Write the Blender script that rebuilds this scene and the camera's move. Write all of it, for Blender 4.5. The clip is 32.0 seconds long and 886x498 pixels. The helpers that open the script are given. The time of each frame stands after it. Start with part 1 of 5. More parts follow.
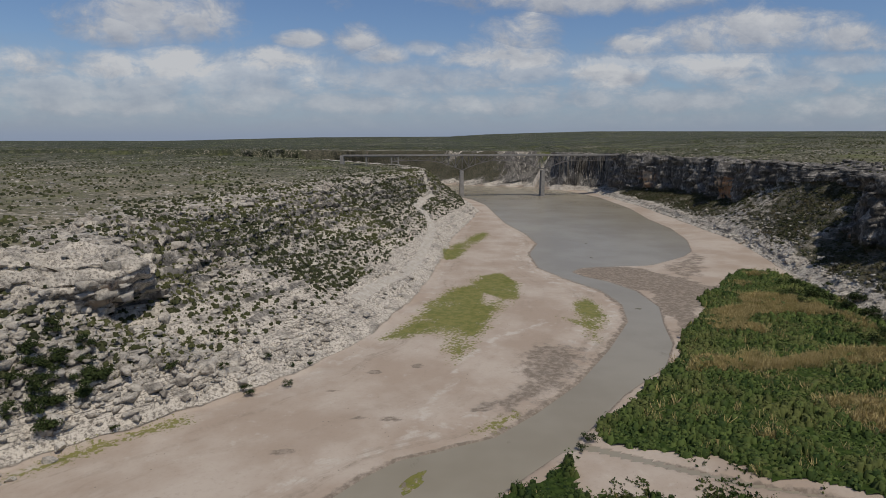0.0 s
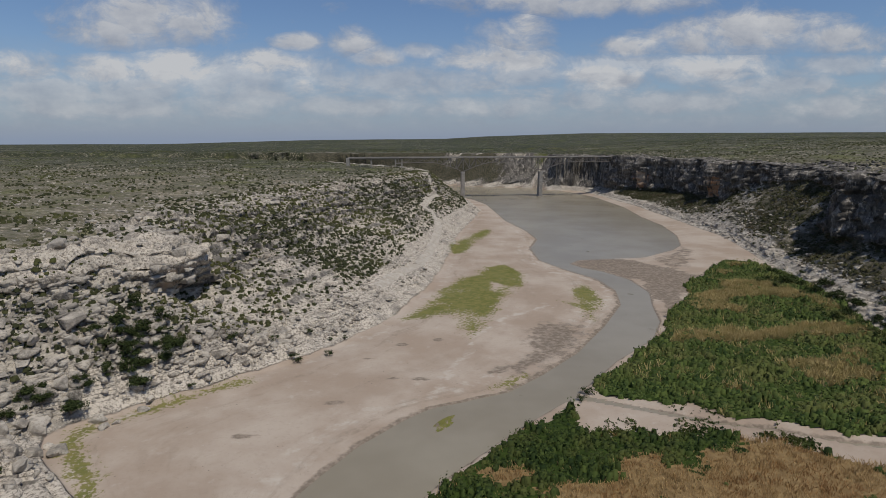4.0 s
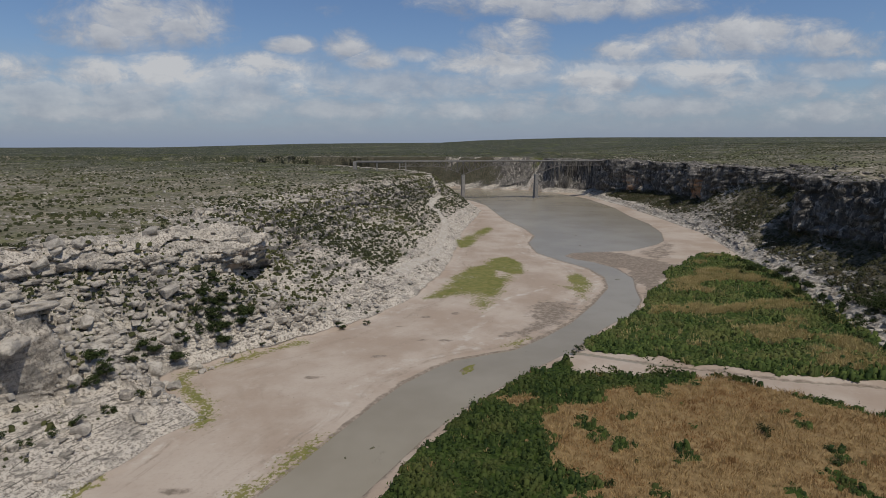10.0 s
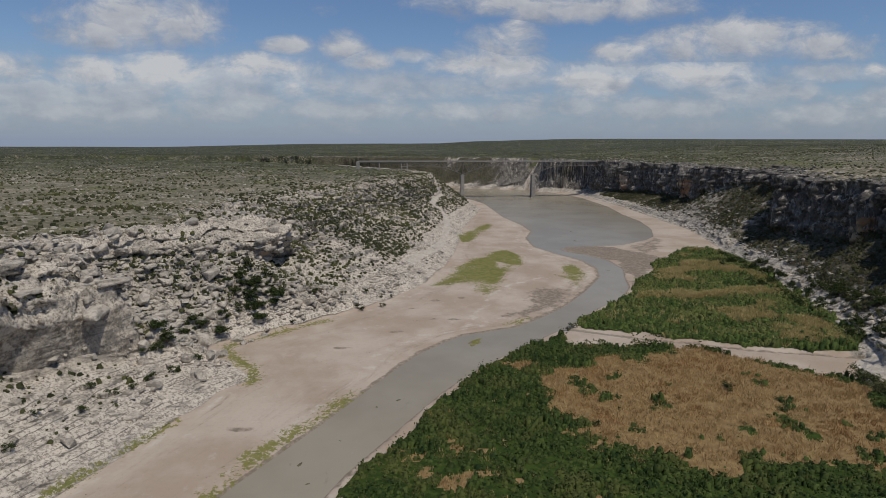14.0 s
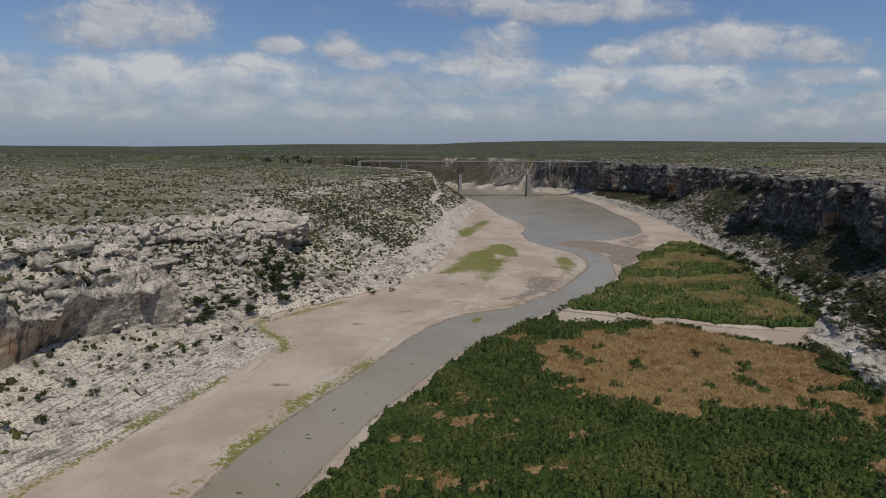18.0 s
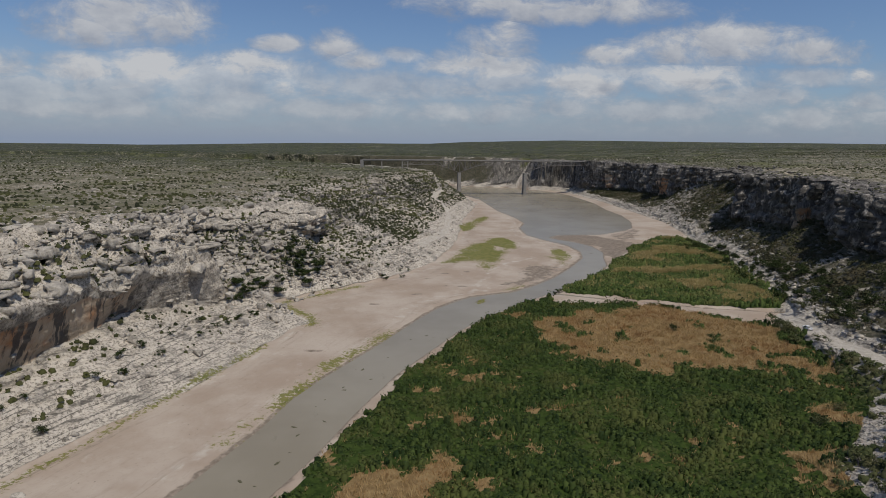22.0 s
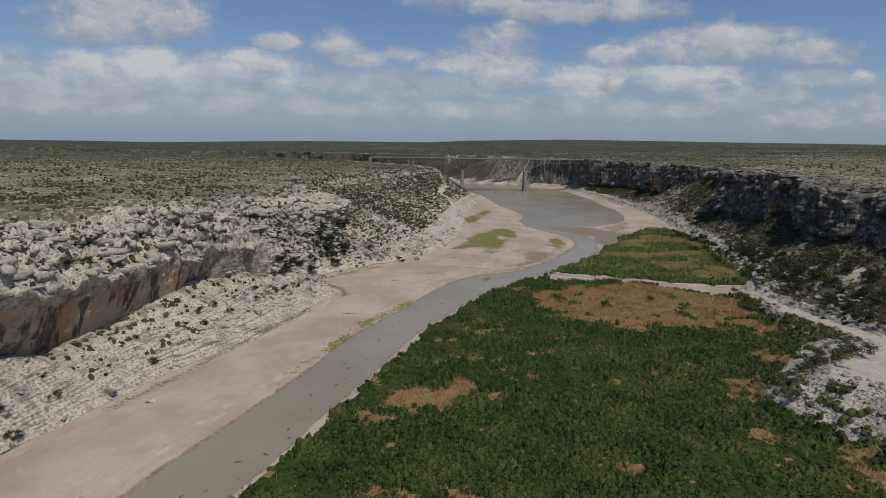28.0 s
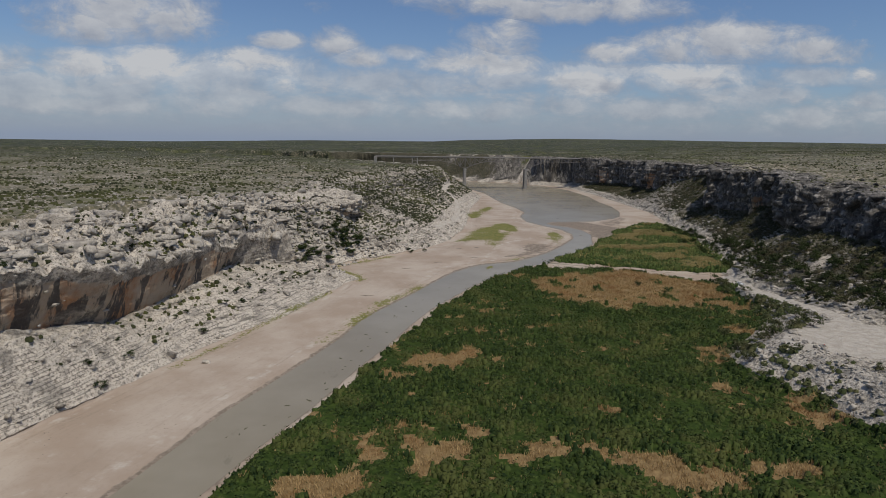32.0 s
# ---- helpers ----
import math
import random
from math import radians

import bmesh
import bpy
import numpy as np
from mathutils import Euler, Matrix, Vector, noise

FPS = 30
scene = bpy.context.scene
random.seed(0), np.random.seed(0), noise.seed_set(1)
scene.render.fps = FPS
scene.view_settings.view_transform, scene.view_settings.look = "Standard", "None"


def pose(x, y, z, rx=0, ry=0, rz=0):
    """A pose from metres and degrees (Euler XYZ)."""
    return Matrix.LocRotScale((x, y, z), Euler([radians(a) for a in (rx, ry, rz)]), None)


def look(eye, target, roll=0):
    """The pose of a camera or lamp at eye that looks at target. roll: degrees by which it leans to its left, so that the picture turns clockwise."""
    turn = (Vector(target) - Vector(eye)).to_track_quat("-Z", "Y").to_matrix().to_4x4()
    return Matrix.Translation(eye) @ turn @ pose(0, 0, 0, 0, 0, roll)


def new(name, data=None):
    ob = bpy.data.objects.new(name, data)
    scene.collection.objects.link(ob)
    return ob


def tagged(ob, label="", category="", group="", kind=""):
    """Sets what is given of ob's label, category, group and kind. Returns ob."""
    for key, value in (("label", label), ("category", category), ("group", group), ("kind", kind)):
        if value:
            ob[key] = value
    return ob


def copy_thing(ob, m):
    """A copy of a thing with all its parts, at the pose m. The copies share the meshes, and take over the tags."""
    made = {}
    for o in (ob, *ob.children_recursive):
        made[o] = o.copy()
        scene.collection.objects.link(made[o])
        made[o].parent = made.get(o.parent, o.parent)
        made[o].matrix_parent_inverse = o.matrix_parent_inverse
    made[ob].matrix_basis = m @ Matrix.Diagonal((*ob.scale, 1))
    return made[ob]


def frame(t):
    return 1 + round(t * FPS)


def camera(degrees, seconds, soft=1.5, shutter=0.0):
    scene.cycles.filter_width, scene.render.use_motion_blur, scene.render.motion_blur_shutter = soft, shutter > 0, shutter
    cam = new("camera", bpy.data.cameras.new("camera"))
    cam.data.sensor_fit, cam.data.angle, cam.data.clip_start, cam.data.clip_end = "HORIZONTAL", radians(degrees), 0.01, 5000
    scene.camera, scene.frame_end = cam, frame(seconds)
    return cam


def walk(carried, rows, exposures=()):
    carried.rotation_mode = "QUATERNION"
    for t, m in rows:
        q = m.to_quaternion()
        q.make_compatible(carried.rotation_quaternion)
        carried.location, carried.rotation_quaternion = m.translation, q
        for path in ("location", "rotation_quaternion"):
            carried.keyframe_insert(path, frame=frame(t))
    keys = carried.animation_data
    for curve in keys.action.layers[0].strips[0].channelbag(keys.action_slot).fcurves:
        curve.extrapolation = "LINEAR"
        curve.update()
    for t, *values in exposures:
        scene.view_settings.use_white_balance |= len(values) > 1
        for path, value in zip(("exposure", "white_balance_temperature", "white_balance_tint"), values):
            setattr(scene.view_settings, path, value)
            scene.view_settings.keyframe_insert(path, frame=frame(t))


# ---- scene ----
# Camera: a drone backing away down a canyon, about 83 m above the water.
cam = camera(74.7, 32.0, soft=0.75)
# seconds, x, y, z, heading, pitch, roll
PATH = [
    (0, -3.30, -0.65, 81.64, 2.92, -10.95, 0.10),
    (1, -5.87, -8.21, 81.73, 3.05, -10.99, 0.03),
    (2, -8.48, -16.19, 81.86, 3.14, -10.96, -0.03),
    (3, -10.94, -24.44, 82.10, 3.22, -10.84, -0.07),
    (3.5, -12.21, -28.53, 82.24, 3.24, -10.80, -0.08),
    (5.5, -17.26, -44.58, 83.42, 3.56, -10.54, -0.10),
    (6, -18.48, -48.53, 83.56, 3.59, -10.51, -0.10),
    (7, -20.78, -56.28, 83.77, 3.65, -10.46, -0.09),
    (8, -23.04, -64.10, 83.97, 3.74, -10.42, -0.06),
    (9, -25.26, -72.10, 84.13, 3.81, -10.41, -0.03),
    (10, -27.35, -80.35, 84.31, 3.89, -10.40, 0.01),
    (11, -29.34, -88.84, 84.44, 3.98, -10.37, 0.06),
    (12, -31.39, -97.12, 84.51, 4.09, -10.35, 0.11),
    (13, -33.77, -104.46, 84.56, 4.21, -10.34, 0.17),
    (14, -36.07, -111.67, 84.50, 4.33, -10.33, 0.23),
    (14.5, -37.07, -115.42, 84.43, 4.38, -10.33, 0.27),
    (16.5, -40.71, -130.86, 83.95, 4.70, -10.26, 0.40),
    (17, -41.64, -134.82, 83.91, 4.74, -10.25, 0.44),
    (18, -43.58, -142.91, 83.88, 4.84, -10.23, 0.51),
    (19, -45.69, -150.94, 83.85, 4.96, -10.25, 0.58),
    (20, -48.35, -159.02, 83.80, 5.12, -10.25, 0.65),
    (21, -50.83, -167.14, 83.80, 5.25, -10.26, 0.72),
    (22, -52.83, -175.29, 83.85, 5.29, -10.28, 0.78),
    (23, -54.58, -183.60, 83.92, 5.27, -10.27, 0.84),
    (24, -56.48, -191.88, 83.91, 5.26, -10.25, 0.89),
    (25, -58.44, -199.86, 83.85, 5.27, -10.28, 0.94),
    (25.5, -59.45, -203.77, 83.82, 5.27, -10.29, 0.96),
    (27.5, -63.51, -219.49, 83.64, 5.34, -10.40, 1.02),
    (28, -64.36, -223.61, 83.64, 5.33, -10.41, 1.03),
    (29, -65.66, -232.07, 83.67, 5.26, -10.44, 1.04),
    (30, -67.18, -240.07, 83.72, 5.20, -10.45, 1.04),
    (31, -69.02, -248.15, 83.80, 5.20, -10.46, 1.03),
    (32, -71.11, -256.37, 83.90, 5.25, -10.49, 1.00),
]

def aim(x, y, z, heading, pitch, roll):
    h, p = radians(heading), radians(pitch)
    return look((x, y, z), (x + math.sin(h) * math.cos(p), y + math.cos(h) * math.cos(p), z + math.sin(p)), roll)


walk(cam, [(t, aim(*row)) for t, *row in PATH])

# ---- world, sun, exposure ----
SUN_EL, SUN_AZ = 64.0, 142.0          # elevation; azimuth clockwise from +y (towards +x)
scene.view_settings.exposure = -0.52


def build_world():
    world = bpy.data.worlds.new("sky")
    scene.world = world
    world.use_nodes = True
    nt = world.node_tree
    nt.nodes.clear()
    N, L = nt.nodes.new, nt.links.new

    def val(op, a, b=None, c=None, clamp=False):
        n = N("ShaderNodeMath")
        n.operation, n.use_clamp = op, clamp
        for i, v in enumerate((a, b, c)):
            if v is None:
                continue
            if isinstance(v, (int, float)):
                n.inputs[i].default_value = v
            else:
                L(v, n.inputs[i])
        return n.outputs[0]

    def mixc(f, a, b):
        n = N("ShaderNodeMix")
        n.data_type = "RGBA"
        for i, v in ((0, f), (6, a), (7, b)):
            if isinstance(v, (int, float)):
                n.inputs[i].default_value = v
            elif isinstance(v, tuple):
                n.inputs[i].default_value = (*v, 1)
            else:
                L(v, n.inputs[i])
        return n.outputs[2]

    sky = N("ShaderNodeTexSky")
    sky.sky_type, sky.sun_disc = "NISHITA", False
    sky.sun_elevation, sky.sun_rotation = radians(SUN_EL), radians(SUN_AZ)
    sky.air_density, sky.dust_density, sky.ozone_density = 1.0, 0.5, 3.0
    tc = N("ShaderNodeTexCoord")
    sep = N("ShaderNodeSeparateXYZ")
    L(tc.outputs["Generated"], sep.inputs[0])
    X, Y, Z = sep.outputs
    ya = val("MAXIMUM", val("ABSOLUTE", Y), 0.15)
    u, v = val("DIVIDE", X, ya), val("DIVIDE", Z, ya)
    comb = N("ShaderNodeCombineXYZ")
    L(u, comb.inputs[0])
    L(val("MULTIPLY", v, 1.7), comb.inputs[1])
    L(val("MULTIPLY", val("SIGN", Y), 3.0), comb.inputs[2])

    def nz(scale, detail, rough, dist=0.0):
        n = N("ShaderNodeTexNoise")
        L(comb.outputs[0], n.inputs["Vector"])
        n.inputs["Scale"].default_value, n.inputs["Detail"].default_value = scale, detail
        n.inputs["Roughness"].default_value, n.inputs["Distortion"].default_value = rough, dist
        return n.outputs["Fac"]

    puffs = [(-0.417, 0.187, 0.100, 0.038), (-0.470, 0.169, 0.061, 0.024), (-0.357, 0.177, 0.062, 0.027), (0.283, 0.225, 0.183, 0.021), (0.510, 0.167, 0.095, 0.027), (0.599, 0.179, 0.121, 0.027),
             (0.712, 0.167, 0.098, 0.020), (0.383, 0.149, 0.054, 0.014), (0.524, 0.117, 0.096, 0.021), (0.185, 0.165, 0.046, 0.030), (0.152, 0.131, 0.086, 0.022), (0.332, 0.102, 0.061, 0.021),
             (-0.176, 0.154, 0.033, 0.012), (-0.088, 0.155, 0.031, 0.018), (-0.049, 0.133, 0.037, 0.014), (-0.489, 0.109, 0.058, 0.021), (-0.375, 0.117, 0.060, 0.024), (-0.223, 0.120, 0.060, 0.018),
             (-0.609, 0.114, 0.050, 0.019), (-0.175, 0.085, 0.022, 0.013), (0.837, 0.127, 0.023, 0.011)]
    body, lift = None, None
    for cu, cv, a, b in puffs:
        du = val("MULTIPLY", val("SUBTRACT", u, cu), 0.82 / a)
        dv = val("MULTIPLY", val("SUBTRACT", v, cv), 0.82 / b)
        d = val("SUBTRACT", 1.0, val("ADD", val("MULTIPLY", du, du), val("MULTIPLY", dv, dv)))
        if body is None:
            body, lift = d, dv
            continue
        lift = val("ADD", lift, val("MULTIPLY", val("GREATER_THAN", d, body), val("SUBTRACT", dv, lift)))
        body = val("MAXIMUM", body, d)
    faint = [(-0.566, 0.077, 0.090, 0.020), (-0.435, 0.078, 0.100, 0.024), (-0.293, 0.074, 0.110, 0.028), (-0.30, 0.100, 0.160, 0.026), (-0.027, 0.093, 0.085, 0.020), (0.091, 0.094, 0.050, 0.016), (0.193, 0.104, 0.056, 0.014),
             (0.299, 0.065, 0.040, 0.014), (0.623, 0.089, 0.075, 0.018), (0.747, 0.054, 0.070, 0.016), (0.848, 0.081, 0.040, 0.016), (0.025, 0.142, 0.032, 0.009), (-0.10, 0.055, 0.120, 0.014), (0.12, 0.052, 0.090, 0.013),
             (0.45, 0.060, 0.100, 0.014), (-0.50, 0.048, 0.140, 0.013), (0.40, 0.125, 0.120, 0.012), (0.74, 0.125, 0.080, 0.012)]
    veil = None
    for cu, cv, a, b in faint:
        du = val("MULTIPLY", val("SUBTRACT", u, cu), 0.8 / a)
        dv = val("MULTIPLY", val("SUBTRACT", v, cv), 0.8 / b)
        d = val("SUBTRACT", 1.0, val("ADD", val("MULTIPLY", du, du), val("MULTIPLY", dv, dv)))
        veil = d if veil is None else val("MAXIMUM", veil, d)
    veil = val("MAXIMUM", veil, -1.2)
    body = val("MAXIMUM", body, -1.2)
    ahead = val("GREATER_THAN", Y, 0.15)
    fine = nz(13, 9, 0.66, 0.4)
    big = nz(4.2, 6, 0.6)
    # the puffs ahead, and the same kind of cloud field all round
    field = val("MULTIPLY", val("SUBTRACT", big, 0.56), 7.0)
    body = val("ADD", val("MULTIPLY", ahead, body), val("MULTIPLY", val("SUBTRACT", 1.0, ahead), field))
    dens = val("ADD", body, val("MULTIPLY", val("SUBTRACT", fine, 0.5), 4.4))
    puff = val("MULTIPLY", val("ADD", dens, 0.75), 0.62, clamp=True)
    # low sheets of far cloud towards the skyline
    low = val("SUBTRACT", 1.0, val("MULTIPLY", val("ABSOLUTE", val("SUBTRACT", v, 0.08)), 12.0), clamp=True)
    comb2 = N("ShaderNodeCombineXYZ")
    L(u, comb2.inputs[0])
    L(val("MULTIPLY", v, 2.6), comb2.inputs[1])
    sheet = N("ShaderNodeTexNoise")
    L(comb2.outputs[0], sheet.inputs["Vector"])
    sheet.inputs["Scale"].default_value, sheet.inputs["Detail"].default_value = 10.0, 9
    sheet.inputs["Roughness"].default_value = 0.6
    far = val("MULTIPLY", low, val("MULTIPLY", val("SUBTRACT", sheet.outputs["Fac"], 0.40), 5.0, clamp=True), clamp=True)
    thin = val("MULTIPLY", val("ADD", val("ADD", veil, val("MULTIPLY", val("SUBTRACT", fine, 0.5), 4.2)), 0.8), 0.62, clamp=True)
    far = val("MAXIMUM", far, val("MULTIPLY", val("MULTIPLY", thin, ahead), 0.85))
    cover = val("MAXIMUM", val("POWER", puff, 1.2), val("MULTIPLY", far, 0.88), clamp=True)
    above = val("MULTIPLY", v, 60.0, clamp=True)
    cover = val("MULTIPLY", cover, above)
    tone = val("ADD", val("MULTIPLY", val("SUBTRACT", nz(16, 6, 0.6), 0.5), 1.6), val("ADD", val("MULTIPLY", puff, val("ADD", 0.60, val("MULTIPLY", val("MULTIPLY", lift, ahead), 0.32))), val("MULTIPLY", far, 0.62)), clamp=True)
    cloud = mixc(tone, CLOUD_DARK, CLOUD_LIGHT)
    haze = val("POWER", val("SUBTRACT", 1.0, val("MULTIPLY", val("MAXIMUM", v, 0.0), 5.0), clamp=True), 2.2)
    blue = N("ShaderNodeVectorMath")
    blue.operation = "MULTIPLY"
    L(sky.outputs[0], blue.inputs[0])
    blue.inputs[1].default_value = (SKY * 0.90, SKY * 0.99, SKY * 1.16)
    hazed = mixc(val("MULTIPLY", haze, 0.78), blue.outputs[0], HAZE)
    out = mixc(val("MULTIPLY", cover, 0.9), hazed, cloud)
    bg = N("ShaderNodeBackground")
    L(out, bg.inputs["Color"])
    bg.inputs["Strength"].default_value = 1.0
    o = N("ShaderNodeOutputWorld")
    L(bg.outputs[0], o.inputs["Surface"])


SKY, HAZE, CLOUD_DARK, CLOUD_LIGHT = 0.099, (0.325, 0.405, 0.58), (0.36, 0.40, 0.49), (0.77, 0.775, 0.79)
build_world()

sun = new("sun", bpy.data.lights.new("sun", "SUN"))
sun.data.energy, sun.data.angle, sun.data.color = 4.05, radians(0.6), (1.0, 0.93, 0.82)
sun.matrix_world = look((300 * math.sin(radians(SUN_AZ)), 300 * math.cos(radians(SUN_AZ)), 300 * math.tan(radians(SUN_EL))), (0, 0, 0))


# ---- materials ----
class Mat:
    """A small builder for procedural node materials."""

    def __init__(self, name, rough=0.85, spec=0.3):
        self.m = bpy.data.materials.new(name)
        self.m.use_nodes = True
        self.nt = self.m.node_tree
        self.bsdf = self.nt.nodes["Principled BSDF"]
        self.bsdf.inputs["Roughness"].default_value = rough
        self.bsdf.inputs["Specular IOR Level"].default_value = spec
        self.geo = self.nt.nodes.new("ShaderNodeNewGeometry")
        self.pos = self.geo.outputs["Position"]

    def link(self, v, sock):
        if isinstance(v, (int, float)):
            sock.default_value = v
        elif isinstance(v, tuple):
            sock.default_value = (*v, 1) if len(v) == 3 and len(sock.default_value) == 4 else v
        else:
            self.nt.links.new(v, sock)

    def math(self, op, a, b=None, clamp=False):
        n = self.nt.nodes.new("ShaderNodeMath")
        n.operation, n.use_clamp = op, clamp
        self.link(a, n.inputs[0])
        if b is not None:
            self.link(b, n.inputs[1])
        return n.outputs[0]

    def scaled(self, sx, sy, sz, src=None):
        n = self.nt.nodes.new("ShaderNodeVectorMath")
        n.operation = "MULTIPLY"
        self.link(src or self.pos, n.inputs[0])
        n.inputs[1].default_value = (sx, sy, sz)
        return n.outputs[0]

    def noise(self, size, detail=4, rough=0.6, vec=None, dist=0.0, out="Fac"):
        n = self.nt.nodes.new("ShaderNodeTexNoise")
        self.link(vec or self.pos, n.inputs["Vector"])
        n.inputs["Scale"].default_value, n.inputs["Detail"].default_value = 1 / size, detail
        n.inputs["Roughness"].default_value, n.inputs["Distortion"].default_value = rough, dist
        return n.outputs[out]

    def cells(self, size, vec=None, feature="F1"):
        n = self.nt.nodes.new("ShaderNodeTexVoronoi")
        n.feature = feature
        self.link(vec or self.pos, n.inputs["Vector"])
        n.inputs["Scale"].default_value = 1 / size
        return n.outputs["Distance"]

    def ramp(self, f, lo, hi):
        n = self.nt.nodes.new("ShaderNodeMapRange")
        n.interpolation_type = "SMOOTHSTEP"
        self.link(f, n.inputs[0])
        n.inputs[1].default_value, n.inputs[2].default_value = lo, hi
        return n.outputs[0]

    def mix(self, f, a, b, blend="MIX"):
        n = self.nt.nodes.new("ShaderNodeMix")
        n.data_type, n.blend_type = "RGBA", blend
        self.link(f, n.inputs[0])
        self.link(a, n.inputs[6])
        self.link(b, n.inputs[7])
        return n.outputs[2]

    def attr(self, name):
        n = self.nt.nodes.new("ShaderNodeAttribute")
        n.attribute_name = name
        s = self.nt.nodes.new("ShaderNodeSeparateColor")
        self.nt.links.new(n.outputs["Color"], s.inputs[0])
        return s.outputs

    def island(self):
        return self.geo.outputs["Random Per Island"]

    def random(self):
        return self.nt.nodes.new("ShaderNodeObjectInfo").outputs["Random"]

    def steep(self):
        s = self.nt.nodes.new("ShaderNodeSeparateXYZ")
        self.nt.links.new(self.geo.outputs["Normal"], s.inputs[0])
        return self.math("ABSOLUTE", s.outputs[2])

    def done(self, color, bump=None, strength=0.5, dist=0.2, rough=None):
        self.link(color, self.bsdf.inputs["Base Color"])
        if rough is not None:
            self.link(rough, self.bsdf.inputs["Roughness"])
        if bump is not None:
            b = self.nt.nodes.new("ShaderNodeBump")
            b.inputs["Strength"].default_value, b.inputs["Distance"].default_value = strength, dist
            self.link(bump, b.inputs["Height"])
            self.nt.links.new(b.outputs[0], self.bsdf.inputs["Normal"])
        return self.m


def rock_colour(m):
    """Pale limestone with grey lichen and dark weathering, and its relief."""
    grain = m.noise(0.9, 6, 0.7)
    blotch = m.noise(5.0, 6, 0.68, dist=0.4)
    wide = m.noise(26.0, 4, 0.6)
    layer = m.noise(1.0, 4, 0.6, vec=m.scaled(0.08, 0.08, 0.9))
    c = m.mix(m.ramp(blotch, 0.34, 0.60), (0.13, 0.115, 0.095), (0.50, 0.45, 0.375))
    c = m.mix(m.math("MULTIPLY", m.ramp(grain, 0.48, 0.70), 0.6), c, (0.56, 0.52, 0.455))
    c = m.mix(m.math("MULTIPLY", m.ramp(grain, 0.50, 0.34), 0.7), c, (0.055, 0.052, 0.047))
    c = m.mix(m.math("MULTIPLY", m.ramp(wide, 0.5, 0.66), 0.3), c, (0.30, 0.25, 0.20))
    # bedding joints: thin dark lines that follow the level of the beds
    zc = m.nt.nodes.new("ShaderNodeSeparateXYZ")
    m.nt.links.new(m.pos, zc.inputs[0])
    lev = m.math("ADD", m.math("MULTIPLY", zc.outputs[2], 0.95), m.math("MULTIPLY", m.noise(38.0, 6, 0.6), 3.0))
    bedj = m.math("PINGPONG", lev, 0.5)
    crack = m.math("MULTIPLY", m.ramp(bedj, 0.16, 0.02), m.ramp(m.noise(6.0, 5, 0.68), 0.42, 0.52))
    c = m.mix(m.math("MULTIPLY", m.ramp(m.noise(11.0, 6, 0.72, dist=0.6), 0.50, 0.64), 0.6), c, (0.13, 0.122, 0.11))
    c = m.mix(m.math("MULTIPLY", m.ramp(layer, 0.46, 0.34), 0.5), c, (0.11, 0.10, 0.09))
    h = m.math("ADD", m.math("MULTIPLY", grain, 0.8), m.math("MULTIPLY", m.cells(1.9), 0.6))
    h = m.math("ADD", h, m.math("MULTIPLY", m.noise(3.4, 4, 0.6), 1.6))
    m.crack = crack
    return c, h, grain, blotch


